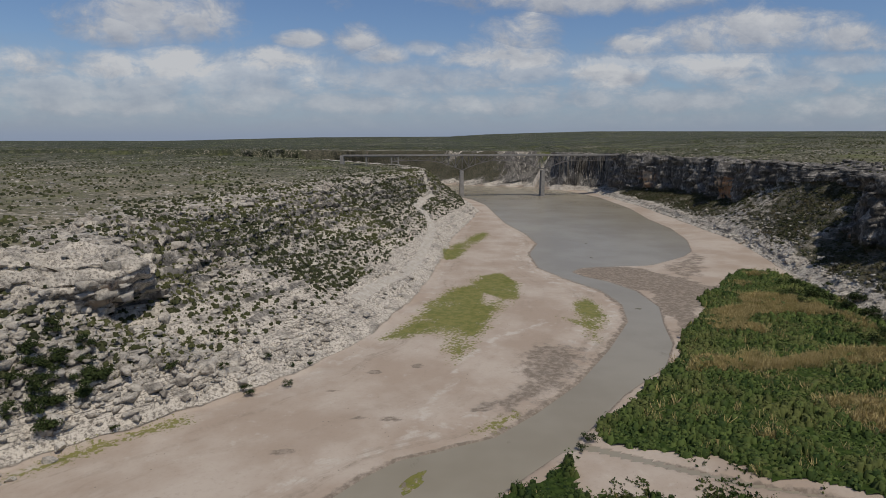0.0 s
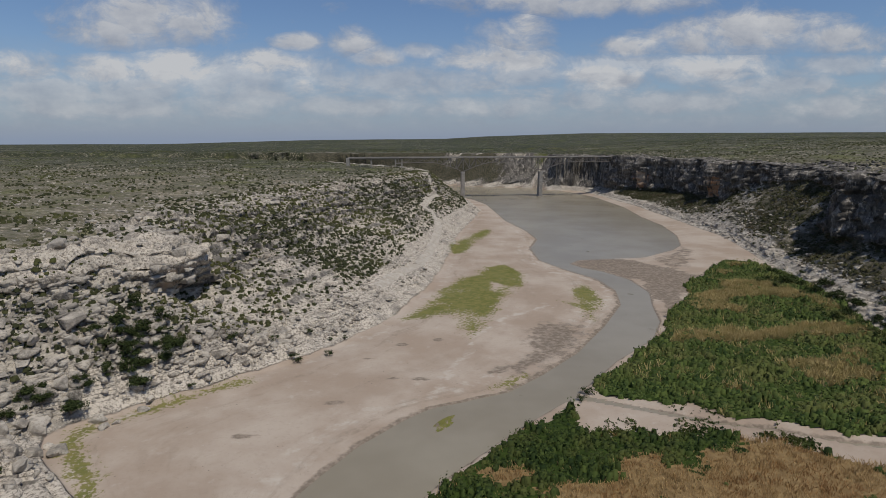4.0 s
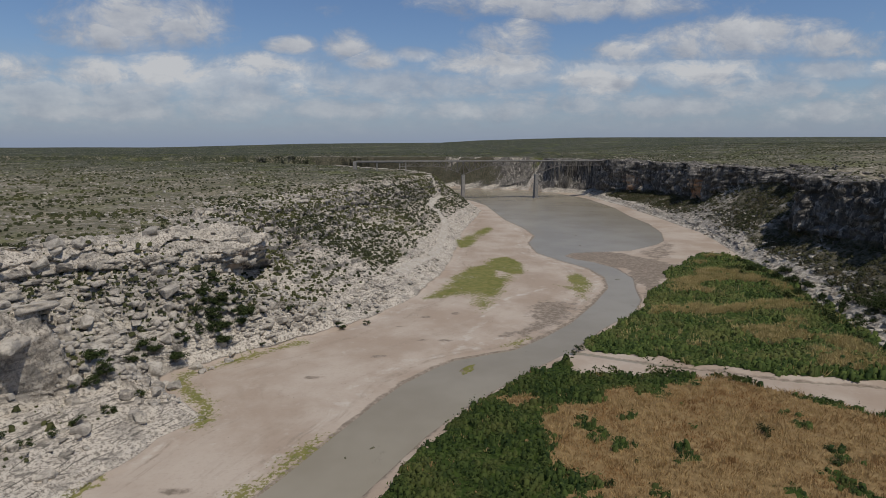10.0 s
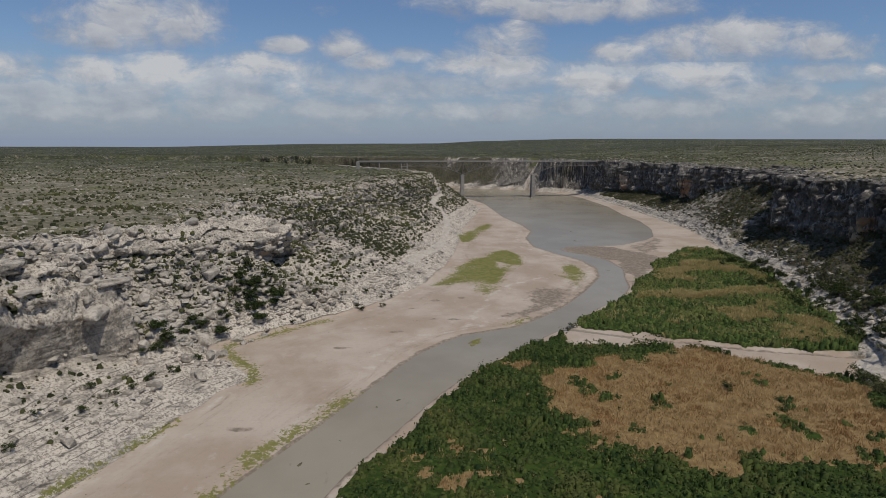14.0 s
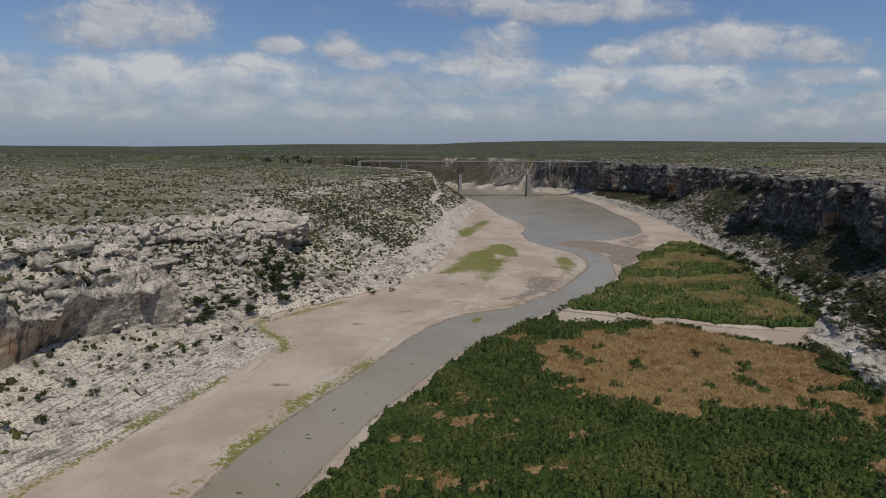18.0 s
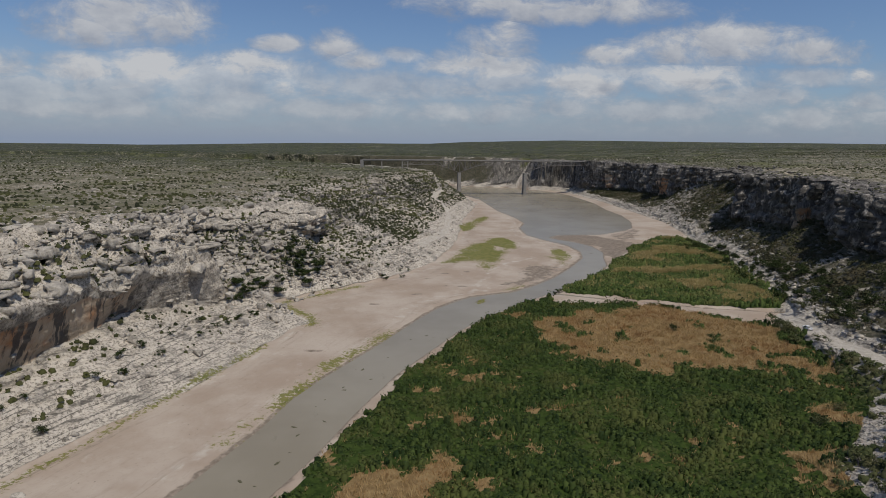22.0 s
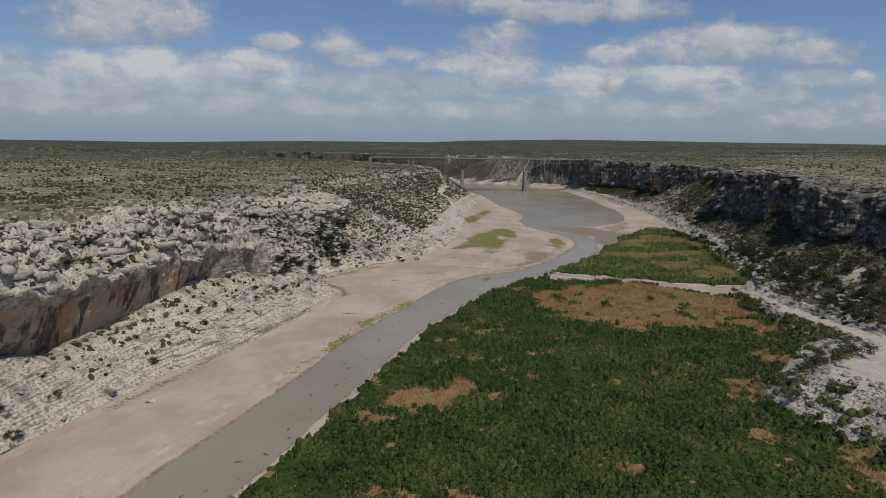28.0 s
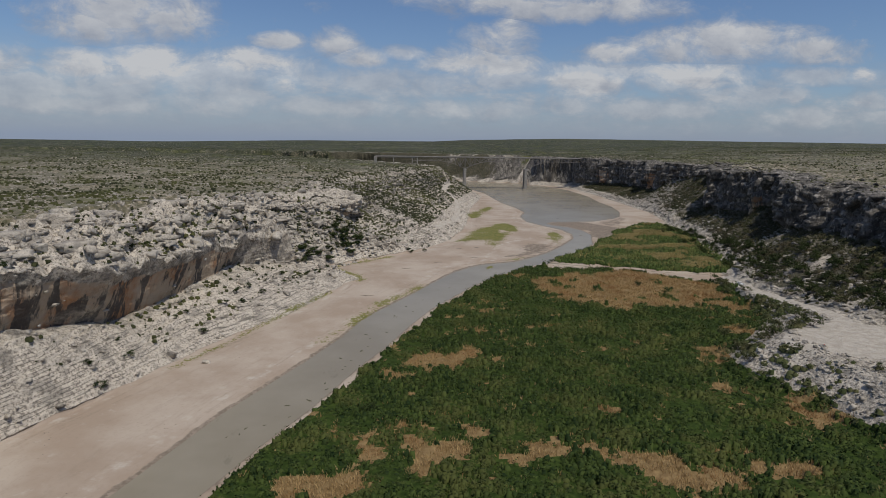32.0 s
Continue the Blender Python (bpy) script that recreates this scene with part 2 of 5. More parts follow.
def make_ground():
    m = Mat("canyon_ground", 0.92, 0.2)
    rock, h, grain, blotch = rock_colour(m)
    sand_w, algae_w, wall_w = m.attr("zone")[:3]
    soil_w, road_w, mud_w = m.attr("cover")[:3]
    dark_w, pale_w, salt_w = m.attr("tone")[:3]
    edge = m.math("MULTIPLY", m.math("SUBTRACT", m.noise(6.0, 6, 0.65), 0.5), 1.3)

    def area(w):
        return m.ramp(m.math("ADD", w, edge), 0.35, 0.65)

    # pale, water-washed ledges low on the slopes; weathered walls darkened to carry their shade
    pale = m.mix(m.ramp(grain, 0.38, 0.55), (0.21, 0.182, 0.15), (0.60, 0.54, 0.455))
    pale = m.mix(m.math("MULTIPLY", m.ramp(m.noise(9.0, 6, 0.72, dist=0.5), 0.49, 0.62), 0.6), pale, (0.16, 0.148, 0.13))
    pale = m.mix(m.math("MULTIPLY", m.math("MULTIPLY", m.crack, m.ramp(pale_w, 0.74, 0.9)), 0.9), pale, (0.07, 0.063, 0.055))
    c = m.mix(m.math("MULTIPLY", area(pale_w), 0.8), rock, pale)
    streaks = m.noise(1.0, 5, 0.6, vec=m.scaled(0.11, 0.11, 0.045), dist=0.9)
    shaded_rock = m.mix(m.ramp(streaks, 0.36, 0.66), (0.030, 0.029, 0.028), (0.17, 0.158, 0.142))
    # pale patches, also painting in the sunlit highlights on the crags
    shaded_rock = m.mix(m.math("MULTIPLY", m.ramp(m.noise(1.0, 6, 0.7, vec=m.scaled(0.2, 0.2, 0.12)), 0.53, 0.62), 0.8), shaded_rock, (0.42, 0.385, 0.34))
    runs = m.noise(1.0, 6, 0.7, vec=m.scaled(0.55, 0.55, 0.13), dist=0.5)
    shaded_rock = m.mix(m.math("MULTIPLY", m.ramp(runs, 0.50, 0.40), 0.8), shaded_rock, (0.020, 0.020, 0.021))
    shaded_rock = m.mix(m.math("MULTIPLY", m.ramp(runs, 0.60, 0.68), 0.75), shaded_rock, (0.47, 0.43, 0.38))
    c = m.mix(m.math("MULTIPLY", area(dark_w), 0.85), c, shaded_rock)
    # brush-grown ground under the cliff; also colours in the far wall's cloud shade
    earth_shade_w = m.attr("earth_shade")[0]
    earth_shade = m.mix(m.ramp(m.noise(2.4, 6, 0.7), 0.38, 0.64), (0.034, 0.036, 0.019), (0.105, 0.092, 0.062))
    c = m.mix(m.math("MULTIPLY", area(earth_shade_w), 0.92), c, earth_shade)
    # the sheltered wall: ochre stone with black water streaks
    ochre = m.mix(m.ramp(m.noise(13.0, 4, 0.55), 0.42, 0.62), (0.42, 0.335, 0.245), (0.365, 0.19, 0.095))
    ochre = m.mix(m.math("MULTIPLY", m.ramp(m.noise(4.0, 5, 0.65), 0.45, 0.7), 0.4), ochre, (0.40, 0.34, 0.27))
    st2 = m.noise(1.0, 4, 0.55, vec=m.scaled(0.12, 0.12, 0.012), dist=0.8)
    st3 = m.noise(1.0, 4, 0.6, vec=m.scaled(0.55, 0.55, 0.02), dist=0.4)
    gate = m.math("ADD", st2, m.math("MULTIPLY", m.math("SUBTRACT", st3, 0.5), 0.5))
    ochre = m.mix(m.math("MULTIPLY", m.ramp(gate, 0.52, 0.42), 0.92), ochre, (0.060, 0.056, 0.053))
    steep = m.ramp(m.steep(), 0.72, 0.35)
    c = m.mix(m.math("MULTIPLY", m.math("MULTIPLY", area(wall_w), steep), 0.95), c, ochre)
    # thin soil and low scrub on the flats
    soil = m.mix(m.ramp(m.noise(3.2, 5, 0.7), 0.40, 0.62), (0.38, 0.325, 0.25), (0.165, 0.148, 0.088))
    wide = m.noise(48.0, 5, 0.65)
    soil = m.mix(m.math("MULTIPLY", m.ramp(m.noise(15.0, 6, 0.72), 0.50, 0.62), 0.75), soil, (0.42, 0.375, 0.31))
    thick = m.math("ADD", m.math("MULTIPLY", m.ramp(wide, 0.32, 0.58), 0.34), 0.12)
    shake = m.nt.nodes.new("ShaderNodeVectorMath")
    shake.operation = "MULTIPLY_ADD"
    m.link(m.noise(1.6, 3, 0.7, out="Color"), shake.inputs[0])
    shake.inputs[1].default_value = (3.0, 3.0, 3.0)
    m.link(m.pos, shake.inputs[2])
    low = m.ramp(m.math("SUBTRACT", m.cells(2.6, shake.outputs[0]), thick), 0.36, 0.20)
    tall = m.ramp(m.math("SUBTRACT", m.cells(5.5, shake.outputs[0]), thick), 0.20, 0.10)
    yy = m.nt.nodes.new("ShaderNodeSeparateXYZ")
    m.nt.links.new(m.pos, yy.inputs[0])
    grown = m.math("ADD", m.math("MULTIPLY", m.ramp(yy.outputs[1], 280, 800), 0.36), 0.58)
    soil = m.mix(m.math("MULTIPLY", m.math("MAXIMUM", low, tall), grown), soil, (0.046, 0.050, 0.024))
    bare = m.math("MULTIPLY", m.ramp(m.noise(24.0, 7, 0.74), 0.55, 0.61), m.ramp(m.noise(2.2, 4, 0.7), 0.60, 0.48))
    soil = m.mix(m.math("MULTIPLY", bare, 0.65), soil, (0.43, 0.385, 0.325))
    # distant trees, with cloud shadow on the far plateau painted into their dark colour
    woods_cloud_shade = m.math("MULTIPLY", m.ramp(m.noise(190.0, 4, 0.6, vec=m.scaled(0.45, 1.5, 1)), 0.30, 0.44), 0.95)
    woods_cloud_shade = m.math("MULTIPLY", woods_cloud_shade, m.math("ADD", m.math("MULTIPLY", m.ramp(yy.outputs[1], 350, 1500), 0.85), 0.15))
    woods_cloud_shade = m.math("MULTIPLY", woods_cloud_shade, m.ramp(m.noise(4.5, 3, 0.6), 0.66, 0.46))
    soil = m.mix(woods_cloud_shade, soil, (0.026, 0.034, 0.020))
    soil = m.mix(m.math("MULTIPLY", m.ramp(wide, 0.52, 0.64), 0.6), soil, (0.125, 0.132, 0.042))
    c = m.mix(area(soil_w), c, soil)
    # sand flats, damp mud, algae mats
    sand = m.mix(m.ramp(m.noise(34.0, 5, 0.6), 0.36, 0.66), (0.335, 0.265, 0.205), (0.43, 0.365, 0.30))
    sand = m.mix(m.math("MULTIPLY", m.ramp(m.noise(1.1, 6, 0.75), 0.50, 0.72), 0.30), sand, (0.24, 0.195, 0.15))
    sand = m.mix(m.math("MULTIPLY", m.ramp(m.noise(5.0, 6, 0.7), 0.58, 0.72), 0.35), sand, (0.50, 0.455, 0.395))
    specks = m.math("MULTIPLY", m.ramp(m.cells(1.6), 0.16, 0.08), m.ramp(m.noise(16.0, 4, 0.6), 0.54, 0.64))
    sand = m.mix(m.math("MULTIPLY", specks, 0.8), sand, (0.10, 0.085, 0.065))
    sand = m.mix(m.math("MULTIPLY", area(salt_w), 0.6), sand, (0.51, 0.465, 0.405))
    # strand lines left as the water fell, along the shore
    shore = m.attr("earth_shade")[1]
    part_xyz = m.nt.nodes.new("ShaderNodeSeparateXYZ")
    m.nt.links.new(m.pos, part_xyz.inputs[0])
    along = m.nt.nodes.new("ShaderNodeCombineXYZ")
    m.link(m.math("ADD", m.math("MULTIPLY", shore, 15.0), m.math("MULTIPLY", m.noise(30.0, 4, 0.6), 2.0)), along.inputs[0])
    m.link(m.math("MULTIPLY", part_xyz.outputs[1], 0.02), along.inputs[1])
    strand = m.math("MULTIPLY", m.ramp(m.noise(1.0, 6, 0.68, vec=along.outputs[0]), 0.50, 0.66), m.ramp(m.noise(3.0, 6, 0.7), 0.36, 0.62))
    edged = m.math("MULTIPLY", m.ramp(shore, 0.02, 0.10), m.math("ADD", m.ramp(m.math("ABSOLUTE", m.math("SUBTRACT", shore, 0.5)), 0.18, 0.42), 0.35, clamp=True))
    sand = m.mix(m.math("MULTIPLY", m.math("MULTIPLY", strand, edged), 0.62), sand, (0.205, 0.165, 0.122))
    sand_f = m.ramp(m.math("ADD", sand_w, m.math("MULTIPLY", edge, 0.35)), 0.40, 0.60)
    c = m.mix(sand_f, c, sand)
    mud = m.mix(m.ramp(m.noise(2.0, 6, 0.7), 0.4, 0.65), (0.15, 0.122, 0.094), (0.275, 0.225, 0.178))
    c = m.mix(m.math("MULTIPLY", area(mud_w), 0.9), c, mud)
    alg = m.mix(m.ramp(m.noise(2.6, 5, 0.7), 0.38, 0.62), (0.098, 0.112, 0.012), (0.165, 0.158, 0.036))
    speck = m.math("MULTIPLY", m.math("SUBTRACT", m.noise(1.3, 5, 0.7), 0.5), 2.2)
    patchy = m.ramp(m.math("ADD", m.math("ADD", algae_w, m.math("MULTIPLY", edge, 0.55)), speck), 0.42, 0.66)
    c = m.mix(m.math("MULTIPLY", m.math("MULTIPLY", patchy, m.ramp(algae_w, 0.08, 0.3)), 0.9), c, alg)
    road = m.mix(m.ramp(m.noise(3.0, 5, 0.7), 0.35, 0.7), (0.38, 0.34, 0.285), (0.50, 0.46, 0.40))
    c = m.mix(m.ramp(road_w, 0.42, 0.58), c, road)
    smooth = m.math("SUBTRACT", 1.0, m.math("MULTIPLY", sand_f, 0.93), clamp=True)
    return m.done(c, m.math("MULTIPLY", h, smooth), 0.9, 0.6)


def make_rock():
    m = Mat("limestone", 0.9, 0.2)
    c, h, _, _ = rock_colour(m)
    c = m.mix(m.math("MULTIPLY", m.island(), 0.6), c, (0.53, 0.485, 0.42))
    return m.done(c, h, 1.0, 0.6)


def make_rock_single():
    m = Mat("limestone_boulder", 0.9, 0.2)
    c, h, _, _ = rock_colour(m)
    c = m.mix(m.math("MULTIPLY", m.random(), 0.45), c, (0.50, 0.46, 0.40))
    return m.done(c, h, 0.8, 0.4)


def make_shaded_rock():
    m = Mat("shaded_limestone", 0.9, 0.2)
    # weathering streaks over a base coloured dark for the cliff's shade
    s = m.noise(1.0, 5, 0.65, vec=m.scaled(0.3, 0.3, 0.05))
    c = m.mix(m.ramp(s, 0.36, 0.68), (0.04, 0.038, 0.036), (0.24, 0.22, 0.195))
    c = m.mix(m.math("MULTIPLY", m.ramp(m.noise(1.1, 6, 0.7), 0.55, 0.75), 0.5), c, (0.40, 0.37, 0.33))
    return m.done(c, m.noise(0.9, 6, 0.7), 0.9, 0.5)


def leaf(name, a, b, c, patch=30.0):
    m = Mat(name, 0.8, 0.12)
    col = m.mix(m.island(), a, b)
    col = m.mix(m.math("MULTIPLY", m.ramp(m.noise(patch, 4, 0.6), 0.45, 0.65), 0.7), col, c)
    return m.done(col)


def make_water():
    m = Mat("silty_water", 0.24, 0.27)
    c = m.mix(m.ramp(m.noise(60.0, 4, 0.6), 0.35, 0.65), (0.235, 0.205, 0.15), (0.28, 0.25, 0.19))
    c = m.mix(m.math("MULTIPLY", m.ramp(m.noise(8.0, 6, 0.7, vec=m.scaled(1, 0.4, 1)), 0.62, 0.72), 0.4), c, (0.14, 0.12, 0.085))
    ripple = m.math("ADD", m.noise(1.2, 4, 0.6), m.noise(5.0, 3, 0.6))
    return m.done(c, ripple, 0.22, 0.15)


def plain(name, a, b, size=1.0, rough=0.8, metal=0.0, bump=0.3):
    m = Mat(name, rough, 0.08 if rough > 0.9 else 0.35)
    n = m.noise(size, 5, 0.65)
    m.bsdf.inputs["Metallic"].default_value = metal
    return m.done(m.mix(m.ramp(n, 0.35, 0.68), a, b), n, bump, size * 0.2)


GROUND, ROCK, BOULDER, SHADEDROCK, WATER = make_ground(), make_rock(), make_rock_single(), make_shaded_rock(), make_water()
SHRUB = leaf("dusty_scrub_leaf", (0.021, 0.025, 0.012), (0.056, 0.060, 0.026), (0.084, 0.086, 0.030), 60)
BRUSH = leaf("olive_brush_leaf", (0.030, 0.034, 0.016), (0.064, 0.066, 0.030), (0.082, 0.066, 0.040), 14)
BUSH = leaf("bush_leaf", (0.015, 0.024, 0.008), (0.046, 0.062, 0.019), (0.046, 0.060, 0.019), 12)
THICKET = leaf("thicket_leaf", (0.012, 0.026, 0.007), (0.060, 0.086, 0.021), (0.092, 0.100, 0.030), 16)
REED = leaf("reed_leaf", (0.022, 0.042, 0.011), (0.088, 0.120, 0.031), (0.120, 0.125, 0.042), 16)
ROADSIDE = leaf("roadside_leaf", (0.036, 0.048, 0.018), (0.095, 0.105, 0.042), (0.110, 0.100, 0.050), 10)
STRAW = leaf("straw_reed", (0.38, 0.29, 0.12), (0.55, 0.44, 0.215), (0.29, 0.25, 0.092), 7)
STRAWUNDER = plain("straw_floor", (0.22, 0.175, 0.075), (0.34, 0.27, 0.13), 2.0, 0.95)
DRY = leaf("dry_grass", (0.33, 0.215, 0.095), (0.52, 0.38, 0.19), (0.31, 0.165, 0.068), 16)
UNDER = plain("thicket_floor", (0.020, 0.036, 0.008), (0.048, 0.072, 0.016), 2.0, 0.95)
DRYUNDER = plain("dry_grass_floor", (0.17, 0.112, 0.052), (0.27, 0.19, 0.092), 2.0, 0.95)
TWIG = plain("grey_twig", (0.16, 0.13, 0.10), (0.25, 0.21, 0.17), 0.4)
CONCRETE = plain("pale_concrete", (0.22, 0.205, 0.185), (0.31, 0.295, 0.27), 3.0, 0.85)
TRUSS = plain("dull_truss_steel", (0.15, 0.135, 0.12), (0.24, 0.22, 0.195), 2.0, 0.6, 0.2)
STEEL = plain("weathered_girder_steel", (0.20, 0.195, 0.185), (0.30, 0.29, 0.275), 2.0, 0.6, 0.2)
PAINT = plain("white_car_paint", (0.74, 0.74, 0.73), (0.80, 0.80, 0.79), 1.0, 0.3, 0.0, 0.02)
GLASS = plain("dark_car_glass", (0.015, 0.017, 0.02), (0.03, 0.032, 0.036), 1.0, 0.08, 0.0, 0.0)
RUBBER = plain("tyre_rubber", (0.02, 0.02, 0.02), (0.035, 0.035, 0.035), 0.3, 0.9)
GREY = plain("grey_plastic", (0.10, 0.10, 0.10), (0.16, 0.16, 0.16), 0.3, 0.6)
REDP = plain("red_lens", (0.35, 0.02, 0.015), (0.45, 0.03, 0.02), 0.3, 0.3)
RUST = plain("rust_brown_metal", (0.16, 0.09, 0.055), (0.26, 0.16, 0.10), 0.4, 0.7, 0.3)
ALGAE = plain("floating_weed", (0.06, 0.058, 0.03), (0.12, 0.105, 0.06), 0.6, 0.8)


# ---- numeric noise ----
def lattice(ix, iy, iz, seed):
    h = (ix.astype(np.uint32) * np.uint32(374761393)) ^ (iy.astype(np.uint32) * np.uint32(668265263)) ^ (iz.astype(np.uint32) * np.uint32(2147483647)) ^ np.uint32(seed * 97 + 13)
    h = (h ^ (h >> np.uint32(13))) * np.uint32(1274126177)
    h = (h ^ (h >> np.uint32(16))) * np.uint32(2246822519)
    return ((h ^ (h >> np.uint32(15))) & np.uint32(0xFFFFFF)).astype(np.float64) / 0xFFFFFF


def vnoise(x, y, z, seed):
    ix, iy, iz = np.floor(x).astype(np.int64), np.floor(y).astype(np.int64), np.floor(z).astype(np.int64)
    fx, fy, fz = x - ix, y - iy, z - iz
    fx, fy, fz = fx * fx * (3 - 2 * fx), fy * fy * (3 - 2 * fy), fz * fz * (3 - 2 * fz)
    out = 0
    for dx in (0, 1):
        for dy in (0, 1):
            for dz in (0, 1):
                w = (fx if dx else 1 - fx) * (fy if dy else 1 - fy) * (fz if dz else 1 - fz)
                out = out + w * lattice(ix + dx, iy + dy, iz + dz, seed)
    return out


def fbm(x, y, z, size, octaves=4, seed=1, gain=0.5):
    """Fractal noise of mean 0, about -1 to 1."""
    total, amp, norm, f = 0, 1.0, 0, 1.0 / size
    for k in range(octaves):
        total = total + amp * (vnoise(x * f + 31.7 * k, y * f + 17.3 * k, z * f + 5.1 * k, seed + k) * 2 - 1)
        norm, amp, f = norm + amp, amp * gain, f * 2.03
    return total / norm * 1.6


def blocks(x, y, size, seed):
    """Cells like fallen blocks: how far a place is from the nearest seam (0 to 1), and a random level for each cell."""
    px, py = x / size, y / size
    ix, iy = np.floor(px).astype(np.int64), np.floor(py).astype(np.int64)
    zero = np.zeros_like(ix)
    near, second, level = np.full(px.shape, 9.0), np.full(px.shape, 9.0), np.zeros(px.shape)
    for dx in (-1, 0, 1):
        for dy in (-1, 0, 1):
            cx, cy = ix + dx, iy + dy
            a = lattice(cx, cy, zero, seed)
            d = np.hypot(cx + 0.1 + 0.8 * a - px, cy + 0.1 + 0.8 * lattice(cx, cy, zero + 1, seed) - py)
            closer = d < near
            second = np.where(closer, near, np.minimum(second, d))
            level = np.where(closer, (a * 7.31) % 1.0, level)
            near = np.where(closer, d, near)
    return np.clip(second - near, 0, 1), level


def sstep(x, a, b):
    t = np.clip((x - a) / (b - a), 0, 1)
    return t * t * (3 - 2 * t)


def inside(px, py, poly, soft=4.0):
    """1 inside a polygon, 0 outside, with a soft rim."""
    poly = np.array(poly, float)
    d, odd = np.full(px.shape, 1e9), np.zeros(px.shape, bool)
    for a, b in zip(poly, np.roll(poly, -1, 0)):
        e = b - a
        t = np.clip(((px - a[0]) * e[0] + (py - a[1]) * e[1]) / (e @ e), 0, 1)
        d = np.minimum(d, np.hypot(px - a[0] - t * e[0], py - a[1] - t * e[1]))
        cross = (a[1] > py) != (b[1] > py)
        odd ^= cross & (px < (b[0] - a[0]) * (py - a[1]) / (b[1] - a[1] if b[1] != a[1] else 1e-9) + a[0])
    return np.clip(0.5 + np.where(odd, d, -d) / (2 * soft), 0, 1)


def near_line(px, py, line, half, soft=1.5):
    line = np.array(line, float)
    d = np.full(px.shape, 1e9)
    for a, b in zip(line[:-1], line[1:]):
        e = b - a
        t = np.clip(((px - a[0]) * e[0] + (py - a[1]) * e[1]) / (e @ e), 0, 1)
        d = np.minimum(d, np.hypot(px - a[0] - t * e[0], py - a[1] - t * e[1]))
    return np.clip(0.5 + (half - d) / (2 * soft), 0, 1)


def table(y, *pairs):
    p = np.array(pairs, float)
    return np.interp(y, p[:, 0], p[:, 1])


# ---- the plan of the canyon: features by their distance y up the river ----
GREEN_MAIN = [(-19, 224), (-7, 245), (3, 276), (24, 314), (36, 333), (41, 319), (32, 274), (47, 295), (56, 312), (52, 289), (35, 256), (23, 222), (11, 196), (9, 208), (5, 227)]
GREEN_LUSH = [(30, 297), (36, 331), (49, 340), (55, 312), (54, 300), (48, 278), (40, 282)]
GREEN_FAR = [(16, 378), (18, 411), (38, 458), (58, 495), (59, 475), (38, 417), (24, 378)]
GREEN_SPIT = [(61, 253), (70, 247), (74, 271), (85, 287), (88, 270), (86, 252), (71, 214), (67, 220), (69, 239)]
GREEN_ROOT = [(10, 146), (14, 154), (23, 158), (31, 164), (27, 156), (18, 147)]
MUD_SPIT = [(18, 165), (32, 176), (38, 206), (49, 216), (62, 213), (60, 202), (49, 182), (35, 168), (22, 161)]
MUD_BAR = [(93, 338), (100, 352), (113, 360), (138, 352), (150, 322), (162, 304), (155, 281), (123, 244), (108, 220), (102, 220), (115, 268), (115, 297), (106, 319)]
WET_FLAT = [(148, 350), (176, 376), (200, 408), (198, 377), (170, 324), (152, 318)]
CREEK = [(36, 139), (42, 140), (50, 135.5), (57, 131.5), (65, 127), (77, 120.5), (91, 115), (106, 107.5), (118, 104), (134, 99.5), (146, 94.5)]
CHANNEL = [(-9, 139), (-2, 157), (5, 173), (11, 189), (17, 202), (28, 222), (53, 243)]
SALT = [(88, 440), (78, 400), (72, 352), (82, 318), (94, 292), (95, 268), (84, 240), (66, 212), (48, 186), (30, 164)]
DRY_FIELD = [(12, 84), (22, 92), (43, 99), (63, 103), (88, 103), (104, 90), (120, 76), (118, 44), (106, 16), (84, 18), (64, 22), (36, 22), (18, 40), (9, 62)]
REEDS_FAR = [(45, 146), (58, 161), (77, 178), (88, 192), (104, 214), (120, 240), (142, 272), (170, 310), (196, 336), (216, 326), (208, 262), (191, 205), (174, 155),
             (160, 108), (150, 99), (136, 102), (120, 106.5), (107, 111), (92, 118), (77, 123.5), (65, 130), (57, 135), (49, 141)]
REEDS_NEAR = [(-210, -300), (-118, -128), (-106, -104), (-92, -76), (-80, -48), (-62, -5), (-48, 27), (-32, 54), (-4, 97), (18, 121), (33, 131), (34, 122), (40, 117), (52, 115), (70, 113), (88, 107), (104, 92), (114, 82),
              (128, 72), (121, 30), (104, -6), (78, -30), (56, -46), (55, -70), (66, -100), (74, -140), (74, -300)]
ROAD = [(148, 90), (140, 84), (136, 72), (134, 59), (129, 32), (125.5, 12), (124, -10), (120, -32), (110, -50), (104, -74), (92, -100), (84, -150), (80, -300)]
LOT = [(72, -64), (78, -58), (88, -52), (101, -45), (116, -41), (126, -56), (124, -84), (104, -90), (88, -82), (75, -74)]
TRACK = [(4, 720), (7, 658), (14, 594), (4, 556), (-1, 519), (6, 508), (12, 465), (7, 415), (-2, 352), (-8, 322), (-18, 296), (-30, 262)]


def rows_of_y():
    y, out = -620.0, []
    while y < 4700:
        out.append(y)
        if y < -150:
            y += 12
        elif y < 300:
            y += 1.35
        elif y < 420:
            y += 1.8
        elif y < 720:
            y += 2.2
        elif y < 1090:
            y += 3.0
        else:
            y += 6 + (y - 1090) * 0.032
    return np.array(out)


def far_shore(x):
    return np.interp(x, [-600, -300, 40, 130, 200, 235, 275, 330], [1060, 1040, 1012, 972, 945, 900, 840, 640])


